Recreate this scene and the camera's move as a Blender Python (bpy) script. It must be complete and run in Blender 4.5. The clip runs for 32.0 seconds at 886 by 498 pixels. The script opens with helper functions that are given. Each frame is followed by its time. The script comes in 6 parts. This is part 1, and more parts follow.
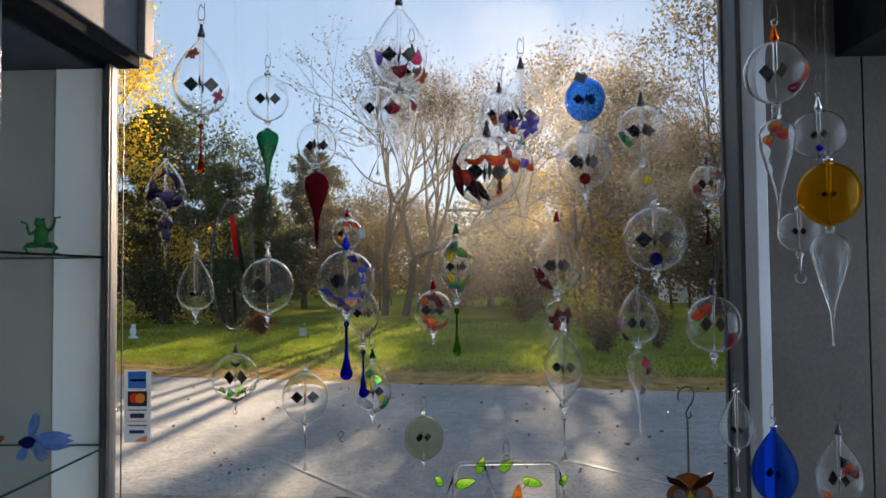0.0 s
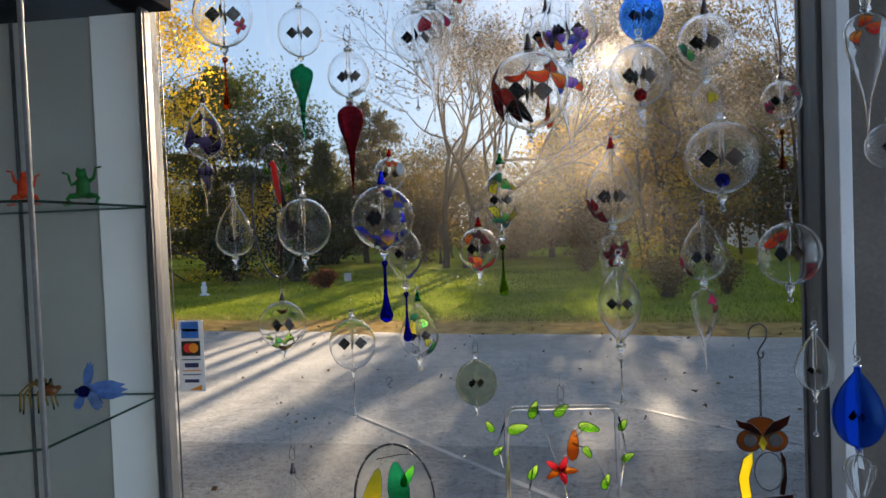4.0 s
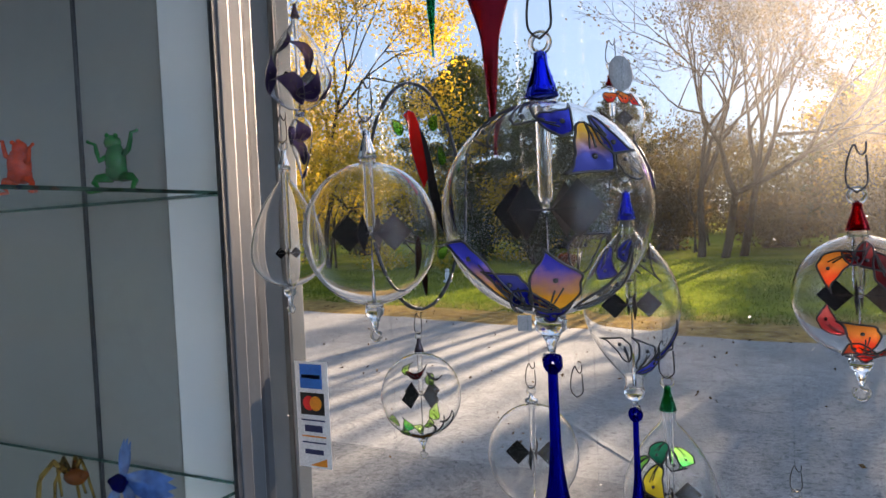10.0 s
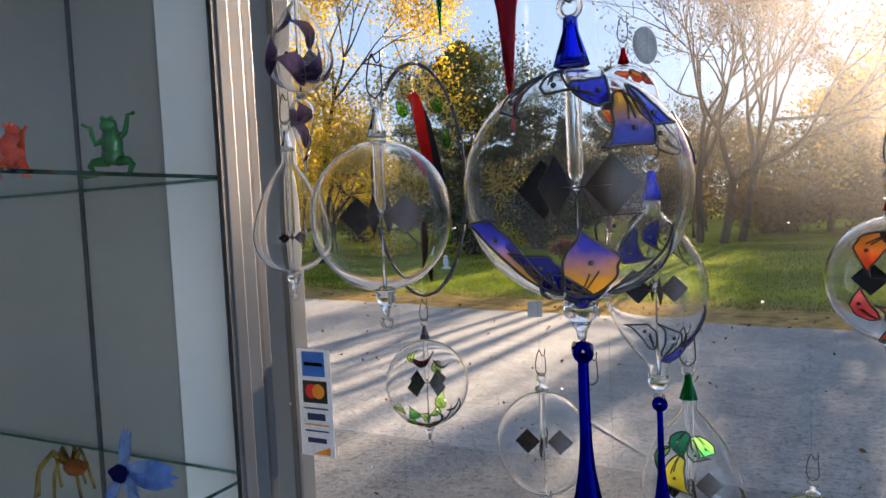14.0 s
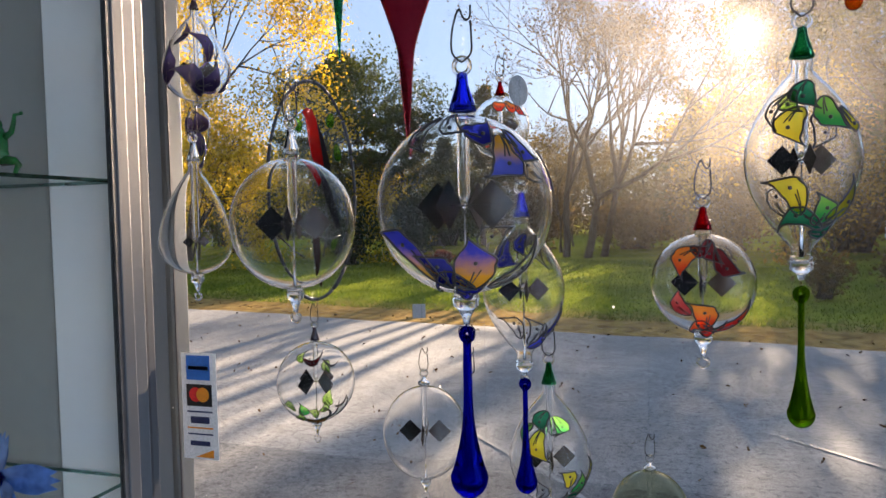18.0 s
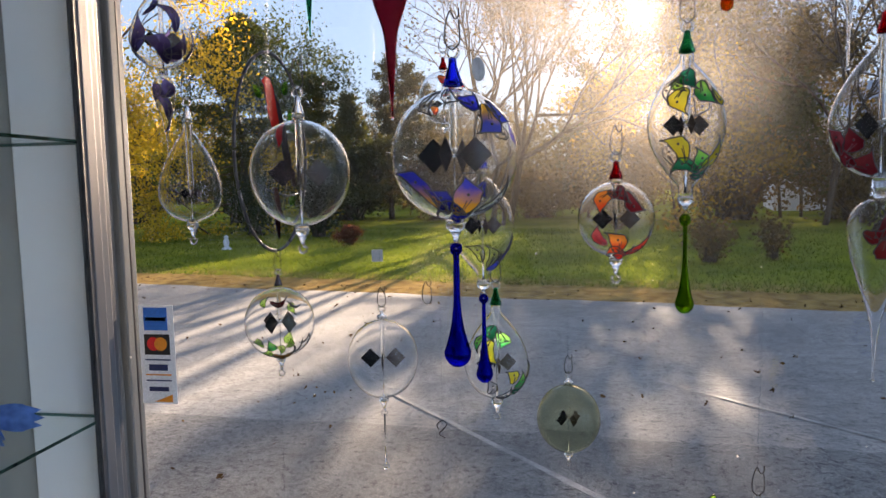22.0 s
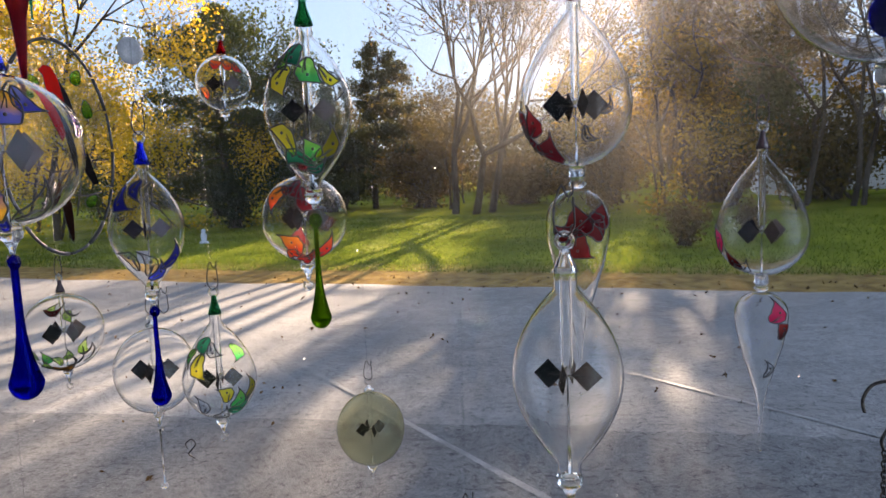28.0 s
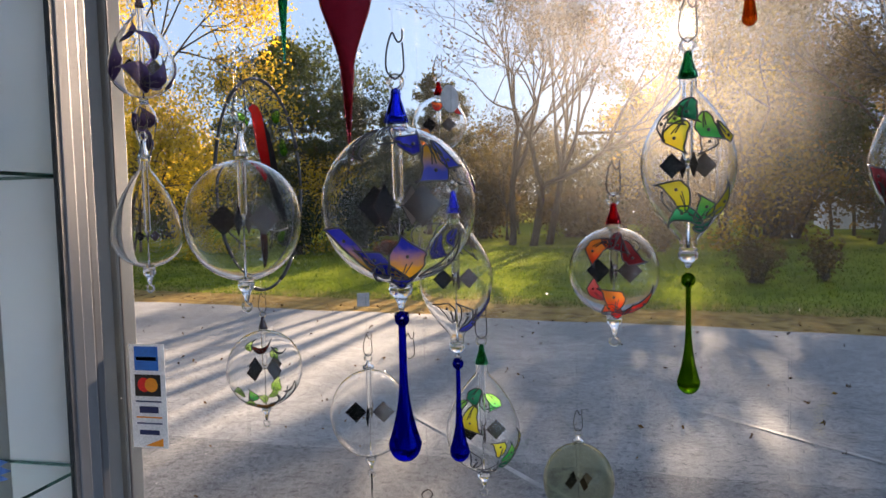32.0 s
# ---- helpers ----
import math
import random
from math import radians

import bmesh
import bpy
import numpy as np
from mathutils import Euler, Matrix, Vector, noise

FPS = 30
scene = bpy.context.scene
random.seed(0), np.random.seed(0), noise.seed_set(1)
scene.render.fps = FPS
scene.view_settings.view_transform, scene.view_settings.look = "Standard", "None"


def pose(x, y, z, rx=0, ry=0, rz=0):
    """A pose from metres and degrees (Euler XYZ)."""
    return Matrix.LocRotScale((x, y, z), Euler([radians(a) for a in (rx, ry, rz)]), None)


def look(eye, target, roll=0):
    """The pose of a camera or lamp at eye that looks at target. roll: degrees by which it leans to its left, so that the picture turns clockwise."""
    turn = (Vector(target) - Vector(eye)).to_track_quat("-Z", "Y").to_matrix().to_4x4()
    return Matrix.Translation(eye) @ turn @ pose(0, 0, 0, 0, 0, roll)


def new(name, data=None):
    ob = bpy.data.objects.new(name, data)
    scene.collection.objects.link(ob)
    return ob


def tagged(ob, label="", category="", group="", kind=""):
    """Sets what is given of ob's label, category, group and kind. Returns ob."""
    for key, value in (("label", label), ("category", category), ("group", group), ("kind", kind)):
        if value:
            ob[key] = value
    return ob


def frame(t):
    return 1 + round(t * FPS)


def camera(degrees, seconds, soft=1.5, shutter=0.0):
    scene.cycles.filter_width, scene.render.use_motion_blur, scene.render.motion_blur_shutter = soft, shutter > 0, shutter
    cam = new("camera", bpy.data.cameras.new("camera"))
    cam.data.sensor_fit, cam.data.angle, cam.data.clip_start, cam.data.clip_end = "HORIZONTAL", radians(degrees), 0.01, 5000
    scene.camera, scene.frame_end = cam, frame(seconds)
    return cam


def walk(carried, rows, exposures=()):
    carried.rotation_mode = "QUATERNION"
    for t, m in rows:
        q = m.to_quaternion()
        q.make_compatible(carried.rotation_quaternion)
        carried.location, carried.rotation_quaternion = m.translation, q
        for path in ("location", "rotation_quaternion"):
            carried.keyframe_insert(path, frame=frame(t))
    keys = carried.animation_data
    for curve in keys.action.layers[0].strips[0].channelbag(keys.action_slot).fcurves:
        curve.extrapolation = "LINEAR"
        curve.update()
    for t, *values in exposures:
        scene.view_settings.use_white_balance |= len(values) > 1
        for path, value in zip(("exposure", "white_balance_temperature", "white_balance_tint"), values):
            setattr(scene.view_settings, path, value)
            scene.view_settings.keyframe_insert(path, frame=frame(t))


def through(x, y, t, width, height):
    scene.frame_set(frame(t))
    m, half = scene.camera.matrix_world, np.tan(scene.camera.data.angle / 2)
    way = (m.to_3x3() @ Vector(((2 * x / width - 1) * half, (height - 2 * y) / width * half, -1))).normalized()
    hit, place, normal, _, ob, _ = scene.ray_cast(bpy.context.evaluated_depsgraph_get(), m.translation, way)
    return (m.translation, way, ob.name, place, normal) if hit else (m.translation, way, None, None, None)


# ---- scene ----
cam = camera(65.1, 32.0, soft=1.5)
PATH = [
    (0, (0.058, 0.085, 1.594), (-0.004, 2.082, 1.667), -0.5),
    (0.5, (0.132, 0.098, 1.594), (0.077, 2.096, 1.66), -0.9),
    (1, (0.197, 0.105, 1.587), (0.089, 2.101, 1.644), -1.4),
    (1.5, (0.227, 0.099, 1.582), (0.048, 2.091, 1.635), -2.0),
    (2, (0.223, 0.095, 1.581), (-0.052, 2.075, 1.636), -2.1),
    (2.5, (0.208, 0.1, 1.584), (-0.109, 2.075, 1.612), -2.2),
    (3, (0.156, 0.1, 1.579), (-0.165, 2.074, 1.589), -1.5),
    (3.5, (0.08, 0.116, 1.562), (-0.141, 2.104, 1.536), -2.4),
    (5.5, (0.116, 0.507, 1.559), (-0.299, 2.46, 1.459), -1.2),
    (6, (0.048, 0.603, 1.577), (-0.417, 2.547, 1.511), -1.4),
    (6.5, (-0.024, 0.713, 1.581), (-0.485, 2.659, 1.559), -1.7),
    (7, (-0.043, 0.79, 1.583), (-0.503, 2.736, 1.546), -2.1),
    (7.5, (-0.031, 0.894, 1.594), (-0.629, 2.802, 1.559), -2.6),
    (8, (-0.029, 0.954, 1.586), (-0.731, 2.827, 1.545), -2.5),
    (8.5, (-0.036, 1.003, 1.576), (-0.822, 2.842, 1.525), -2.1),
    (9, (-0.04, 1.036, 1.575), (-0.876, 2.853, 1.523), -2.0),
    (9.5, (-0.042, 1.046, 1.576), (-0.913, 2.845, 1.51), -2.2),
    (10, (-0.05, 1.048, 1.578), (-0.958, 2.828, 1.508), -2.6),
    (10.5, (-0.057, 1.053, 1.572), (-0.979, 2.826, 1.485), -2.9),
    (11, (-0.063, 1.065, 1.576), (-0.994, 2.832, 1.474), -2.6),
    (11.5, (-0.069, 1.067, 1.573), (-0.994, 2.837, 1.47), -2.6),
    (12, (-0.068, 1.061, 1.574), (-0.996, 2.829, 1.473), -2.6),
    (12.5, (-0.068, 1.06, 1.572), (-0.99, 2.832, 1.472), -2.6),
    (13, (-0.07, 1.064, 1.571), (-0.985, 2.839, 1.466), -2.7),
    (13.5, (-0.073, 1.061, 1.573), (-0.983, 2.838, 1.467), -2.7),
    (15.5, (-0.06, 1.086, 1.581), (-0.882, 2.905, 1.461), -3.0),
    (16, (-0.051, 1.075, 1.584), (-0.812, 2.922, 1.489), -2.5),
    (16.5, (-0.044, 1.047, 1.581), (-0.753, 2.915, 1.496), -2.2),
    (17, (-0.048, 1.024, 1.582), (-0.704, 2.911, 1.495), -2.0),
    (17.5, (-0.045, 1.005, 1.581), (-0.661, 2.906, 1.496), -1.7),
    (18, (-0.055, 0.975, 1.576), (-0.628, 2.89, 1.486), -1.2),
    (18.5, (-0.065, 0.955, 1.569), (-0.585, 2.883, 1.451), -0.3),
    (19, (-0.069, 0.946, 1.572), (-0.54, 2.884, 1.437), -0.6),
    (19.5, (-0.072, 0.929, 1.572), (-0.509, 2.875, 1.428), -0.9),
    (20, (-0.073, 0.907, 1.57), (-0.486, 2.858, 1.421), -0.9),
    (20.5, (-0.093, 0.878, 1.569), (-0.51, 2.828, 1.419), -0.7),
    (21, (-0.105, 0.844, 1.568), (-0.525, 2.793, 1.415), -0.6),
    (21.5, (-0.102, 0.808, 1.565), (-0.491, 2.763, 1.407), -1.0),
    (22, (-0.084, 0.797, 1.557), (-0.395, 2.765, 1.376), -1.2),
    (22.5, (-0.055, 0.809, 1.555), (-0.303, 2.784, 1.364), -1.3),
    (23, (-0.007, 0.831, 1.562), (-0.23, 2.81, 1.379), -0.9),
    (23.5, (0.023, 0.86, 1.563), (-0.123, 2.842, 1.339), -1.3),
    (24, (0.047, 0.868, 1.569), (-0.074, 2.853, 1.362), -1.6),
    (24.5, (0.07, 0.888, 1.557), (-0.063, 2.872, 1.347), -1.7),
    (25, (0.1, 0.91, 1.553), (-0.07, 2.888, 1.306), -2.3),
    (25.5, (0.122, 0.929, 1.556), (-0.052, 2.905, 1.303), -2.4),
    (27.5, (0.218, 0.948, 1.557), (-0.058, 2.917, 1.342), -2.6),
    (28, (0.226, 0.936, 1.554), (-0.062, 2.903, 1.338), -2.4),
    (28.5, (0.249, 0.931, 1.557), (-0.045, 2.897, 1.342), -2.3),
    (29, (0.263, 0.923, 1.564), (-0.031, 2.892, 1.381), -2.2),
    (29.5, (0.242, 0.925, 1.564), (-0.081, 2.894, 1.421), -1.6),
    (30, (0.199, 0.928, 1.578), (-0.096, 2.902, 1.462), -1.5),
    (30.5, (0.145, 0.924, 1.584), (-0.145, 2.899, 1.47), -2.3),
    (31, (0.087, 0.917, 1.589), (-0.271, 2.881, 1.468), -1.9),
    (31.5, (0.031, 0.913, 1.588), (-0.378, 2.867, 1.469), -1.5),
    (32, (-0.03, 0.918, 1.583), (-0.457, 2.868, 1.457), -1.4),
]
EXPOSURES = [(0.0, 2.42, 6550, 18), (0.8, 2.44, 6000, 5), (2.4, 2.46, 6100, 5), (3.5, 2.46, 6400, 14), (6.0, 2.5, 6500, 21), (9.0, 2.67, 6400, 22), (18.0, 2.66, 6450, 23), (25.0, 2.72, 6600, 25), (29.0, 2.82, 6550, 25), (32.0, 2.66, 6450, 24)]
walk(cam, [(t, look(eye, target, roll)) for t, eye, target, roll in PATH], EXPOSURES)

# ---- world, sun and exposure ----
SUN_ELEV, SUN_AZ = radians(13.2), radians(7.0)      # azimuth to the right of +y
world = bpy.data.worlds.new("sky")
scene.world = world
world.use_nodes = True
wt = world.node_tree
sky = wt.nodes.new("ShaderNodeTexSky")
sky.sky_type, sky.sun_disc = "NISHITA", False
sky.sun_elevation, sky.sun_rotation = SUN_ELEV, SUN_AZ
sky.air_density, sky.dust_density, sky.ozone_density = 1.0, 0.12, 2.0
# constant pale blue mixed into the sky: evens it out, adds ambient fill
veil = wt.nodes.new("ShaderNodeMixRGB")
veil.inputs[0].default_value, veil.inputs[2].default_value = 0.86, (1.55, 2.13, 2.85, 1)
wt.links.new(sky.outputs[0], veil.inputs[1])
wt.links.new(veil.outputs[0], wt.nodes["Background"].inputs[0])
wt.nodes["Background"].inputs[1].default_value = 0.052
sun_dir = Vector((math.sin(SUN_AZ) * math.cos(SUN_ELEV), math.cos(SUN_AZ) * math.cos(SUN_ELEV), math.sin(SUN_ELEV)))
sun_data = bpy.data.lights.new("sun", "SUN")
sun_data.energy, sun_data.angle, sun_data.color = 5.0, radians(0.6), (1.0, 0.79, 0.53)
sun = new("sun", sun_data)
sun.rotation_euler = (-sun_dir).to_track_quat("-Z", "Y").to_euler()
# added area lamp that fills the room from an assumed, unseen side opening
for size, at, watts in (((3.0, 2.5), (2.84, 0.1, 1.5), 16.0),):
    ld = bpy.data.lights.new("fill_lamp", "AREA")
    ld.shape, ld.size, ld.size_y, ld.energy, ld.color = "RECTANGLE", *size, watts, (0.58, 0.80, 1.0)
    lamp = new("fill_lamp", ld)
    lamp.matrix_world = look(at, (0.0, at[1], at[2]))
scene.cycles.transparent_max_bounces = 32
scene.cycles.max_bounces, scene.cycles.transmission_bounces = 16, 16

# ---- materials ----
def material(name):
    m = bpy.data.materials.new(name)
    m.use_nodes = True
    m.node_tree.nodes.clear()
    return m, m.node_tree.nodes, m.node_tree.links


def node(ns, kind, **inputs):
    n = ns.new(kind)
    for k, v in inputs.items():
        n.inputs[k.replace("_", " ")].default_value = v
    return n


def finish(ns, ls, shader):
    out = ns.new("ShaderNodeOutputMaterial")
    ls.new(shader, out.inputs[0])


def noise_ramp(ns, ls, scale, lo, hi, detail=4.0, stretch=None, a=0.35, b=0.65):
    co = ns.new("ShaderNodeTexCoord")
    src = co.outputs["Object"]
    if stretch:
        mp = ns.new("ShaderNodeMapping")
        mp.inputs["Scale"].default_value = stretch
        ls.new(src, mp.inputs[0])
        src = mp.outputs[0]
    tx = node(ns, "ShaderNodeTexNoise", Scale=scale, Detail=detail)
    ls.new(src, tx.inputs["Vector"])
    rp = ns.new("ShaderNodeValToRGB")
    rp.color_ramp.elements[0].position, rp.color_ramp.elements[1].position = a, b
    rp.color_ramp.elements[0].color, rp.color_ramp.elements[1].color = (*lo, 1), (*hi, 1)
    ls.new(tx.outputs["Fac"], rp.inputs[0])
    return rp.outputs[0], tx.outputs["Fac"]


def mix_colour(ns, ls, fac, a, b, mode="MIX"):
    mx = ns.new("ShaderNodeMixRGB")
    mx.blend_type = mode
    for i, v in enumerate((fac, a, b)):
        if isinstance(v, (int, float)):
            mx.inputs[i].default_value = v
        elif isinstance(v, tuple):
            mx.inputs[i].default_value = (*v, 1)
        else:
            ls.new(v, mx.inputs[i])
    return mx.outputs[0]


def maths(ns, ls, op, a, b=0.0):
    mt = ns.new("ShaderNodeMath")
    mt.operation = op
    for i, v in enumerate((a, b)):
        if isinstance(v, (int, float)):
            mt.inputs[i].default_value = v
        else:
            ls.new(v, mt.inputs[i])
    return mt.outputs[0]


def bump_of(ns, ls, height, strength, distance):
    bp = node(ns, "ShaderNodeBump", Strength=strength, Distance=distance)
    ls.new(height, bp.inputs["Height"])
    return bp.outputs[0]


def solid(name, lo, hi, rough=0.6, scale=20.0, bump=0.15, metal=0.0, fine=None, stretch=None, grit=(0.82, 1.08)):
    """Opaque surface with two scales of variation."""
    m, ns, ls = material(name)
    c1, f1 = noise_ramp(ns, ls, scale, lo, hi, stretch=stretch)
    c2, f2 = noise_ramp(ns, ls, fine or scale * 9, (grit[0],) * 3, (grit[1],) * 3, 6.0, stretch)
    p = node(ns, "ShaderNodeBsdfPrincipled", Roughness=rough, Metallic=metal, Specular_IOR_Level=0.05 if rough > 0.8 else 0.5)
    ls.new(mix_colour(ns, ls, 1.0, c1, c2, "MULTIPLY"), p.inputs["Base Color"])
    if bump:
        ls.new(bump_of(ns, ls, f2, bump, 0.004), p.inputs["Normal"])
    finish(ns, ls, p.outputs[0])
    return m


def thin_glass(name, tint=(0.985, 0.99, 0.99), edge=0.85, wave=0.0, rough=0.01, film=0.0, base=0.035):
    """A blown wall: lets the light straight through, with gloss that grows at grazing angles."""
    m, ns, ls = material(name)
    lw = node(ns, "ShaderNodeLayerWeight", Blend=0.5)
    f = maths(ns, ls, "POWER", lw.outputs["Facing"], 4.2)
    f = maths(ns, ls, "ADD", maths(ns, ls, "MULTIPLY", f, edge), base)
    tr = node(ns, "ShaderNodeBsdfTransparent", Color=(*tint, 1))
    gl = node(ns, "ShaderNodeBsdfGlossy", Color=(1, 1, 1, 1), Roughness=rough)
    if wave:
        _, fac = noise_ramp(ns, ls, 22.0, (0, 0, 0), (1, 1, 1), 2.0, (1, 1, 2.2))
        ls.new(bump_of(ns, ls, fac, wave, 0.01), gl.inputs["Normal"])
    mx = ns.new("ShaderNodeMixShader")
    ls.new(f, mx.inputs[0])
    ls.new(tr.outputs[0], mx.inputs[1])
    ls.new(gl.outputs[0], mx.inputs[2])
    last = mx.outputs[0]
    if film:
        d = node(ns, "ShaderNodeBsdfTranslucent", Color=(0.9, 0.92, 0.95, 1))
        m2 = ns.new("ShaderNodeMixShader")
        _, fac = noise_ramp(ns, ls, 45.0, (0, 0, 0), (1, 1, 1), 4.0)
        ls.new(maths(ns, ls, "MULTIPLY", fac, film), m2.inputs[0])
        ls.new(last, m2.inputs[1])
        ls.new(d.outputs[0], m2.inputs[2])
        last = m2.outputs[0]
    finish(ns, ls, last)
    return m


def solid_glass(name, colour, rough=0.0, ior=1.42):
    m, ns, ls = material(name)
    c, fac = noise_ramp(ns, ls, 30.0, tuple(v * 0.85 for v in colour), colour, 3.0)
    g = node(ns, "ShaderNodeBsdfGlass", Roughness=rough, IOR=ior)
    ls.new(c, g.inputs["Color"])
    ls.new(bump_of(ns, ls, fac, 0.05, 0.004), g.inputs["Normal"])
    finish(ns, ls, g.outputs[0])
    return m


def shell_glass(name, tint=(0.995, 0.998, 1.0), film=0.0016):
    """Clear blown glass for a bulb that is built with both faces of its wall; a trace of dust catches the sun."""
    m, ns, ls = material(name)
    g = node(ns, "ShaderNodeBsdfGlass", Color=(*tint, 1), Roughness=0.0, IOR=1.18)
    _, fac = noise_ramp(ns, ls, 30.0, (0, 0, 0), (1, 1, 1), 2.0, (1, 1, 2.0))
    ls.new(bump_of(ns, ls, fac, 0.03, 0.004), g.inputs["Normal"])
    d = node(ns, "ShaderNodeBsdfTranslucent", Color=(0.92, 0.93, 0.95, 1))
    mx = ns.new("ShaderNodeMixShader")
    _, f2 = noise_ramp(ns, ls, 45.0, (0, 0, 0), (1, 1, 1), 4.0)
    ls.new(maths(ns, ls, "MULTIPLY", f2, film), mx.inputs[0])
    ls.new(g.outputs[0], mx.inputs[1])
    ls.new(d.outputs[0], mx.inputs[2])
    finish(ns, ls, mx.outputs[0])
    return m


def figurine_glass(name, colour):
    """Dense coloured lampwork glass: part clear, part milky."""
    m, ns, ls = material(name)
    c, fac = noise_ramp(ns, ls, 60.0, tuple(v * 0.6 for v in colour), colour, 3.0)
    p = node(ns, "ShaderNodeBsdfPrincipled", Roughness=0.06, Transmission_Weight=0.2, IOR=1.4)
    t = ns.new("ShaderNodeBsdfTranslucent")
    mx = ns.new("ShaderNodeMixShader")
    mx.inputs[0].default_value = 0.3
    ls.new(c, p.inputs["Base Color"])
    ls.new(c, t.inputs[0])
    ls.new(p.outputs[0], mx.inputs[1])
    ls.new(t.outputs[0], mx.inputs[2])
    finish(ns, ls, mx.outputs[0])
    return m


def stain(name, a, b, dense=0.56):
    """Painted, half see-through glass colour that runs from a to b."""
    m, ns, ls = material(name)
    co = ns.new("ShaderNodeTexCoord")
    sp = ns.new("ShaderNodeSeparateXYZ")
    ls.new(co.outputs["Generated"], sp.inputs[0])
    _, fac = noise_ramp(ns, ls, 90.0, (0, 0, 0), (1, 1, 1), 4.0)
    k = maths(ns, ls, "ADD", maths(ns, ls, "MULTIPLY", fac, 0.5), maths(ns, ls, "SUBTRACT", sp.outputs["Z"], 0.25))
    rp = ns.new("ShaderNodeValToRGB")
    rp.color_ramp.elements[0].position, rp.color_ramp.elements[1].position = 0.3, 0.75
    rp.color_ramp.elements[0].color, rp.color_ramp.elements[1].color = (*a, 1), (*b, 1)
    ls.new(k, rp.inputs[0])
    tr = ns.new("ShaderNodeBsdfTransparent")
    tl = ns.new("ShaderNodeBsdfTranslucent")
    df = node(ns, "ShaderNodeBsdfPrincipled", Roughness=0.25)
    for s in (tr.inputs[0], tl.inputs[0], df.inputs["Base Color"]):
        ls.new(rp.outputs[0], s)
    m1, m2 = ns.new("ShaderNodeMixShader"), ns.new("ShaderNodeMixShader")
    m1.inputs[0].default_value, m2.inputs[0].default_value = 0.15, dense
    ls.new(tl.outputs[0], m1.inputs[1])
    ls.new(df.outputs[0], m1.inputs[2])
    ls.new(tr.outputs[0], m2.inputs[1])
    ls.new(m1.outputs[0], m2.inputs[2])
    finish(ns, ls, m2.outputs[0])
    return m


def leaf_material(name, lo, hi, through=0.5):
    m, ns, ls = material(name)
    g = ns.new("ShaderNodeNewGeometry")
    rp = ns.new("ShaderNodeValToRGB")
    rp.color_ramp.elements[0].color, rp.color_ramp.elements[1].color = (*lo, 1), (*hi, 1)
    ls.new(g.outputs["Random Per Island"], rp.inputs[0])
    c, _ = noise_ramp(ns, ls, 0.5, (0.7, 0.7, 0.7), (1.2, 1.15, 1.0), 3.0)
    col = mix_colour(ns, ls, 1.0, rp.outputs[0], c, "MULTIPLY")
    d = node(ns, "ShaderNodeBsdfPrincipled", Roughness=0.9, Specular_IOR_Level=0.05)
    t = ns.new("ShaderNodeBsdfTranslucent")
    ls.new(col, d.inputs["Base Color"])
    ls.new(mix_colour(ns, ls, 1.0, col, (1.0, 0.9, 0.55), "MULTIPLY"), t.inputs[0])
    mx = ns.new("ShaderNodeMixShader")
    mx.inputs[0].default_value = through
    ls.new(d.outputs[0], mx.inputs[1])
    ls.new(t.outputs[0], mx.inputs[2])
    finish(ns, ls, mx.outputs[0])
    return m


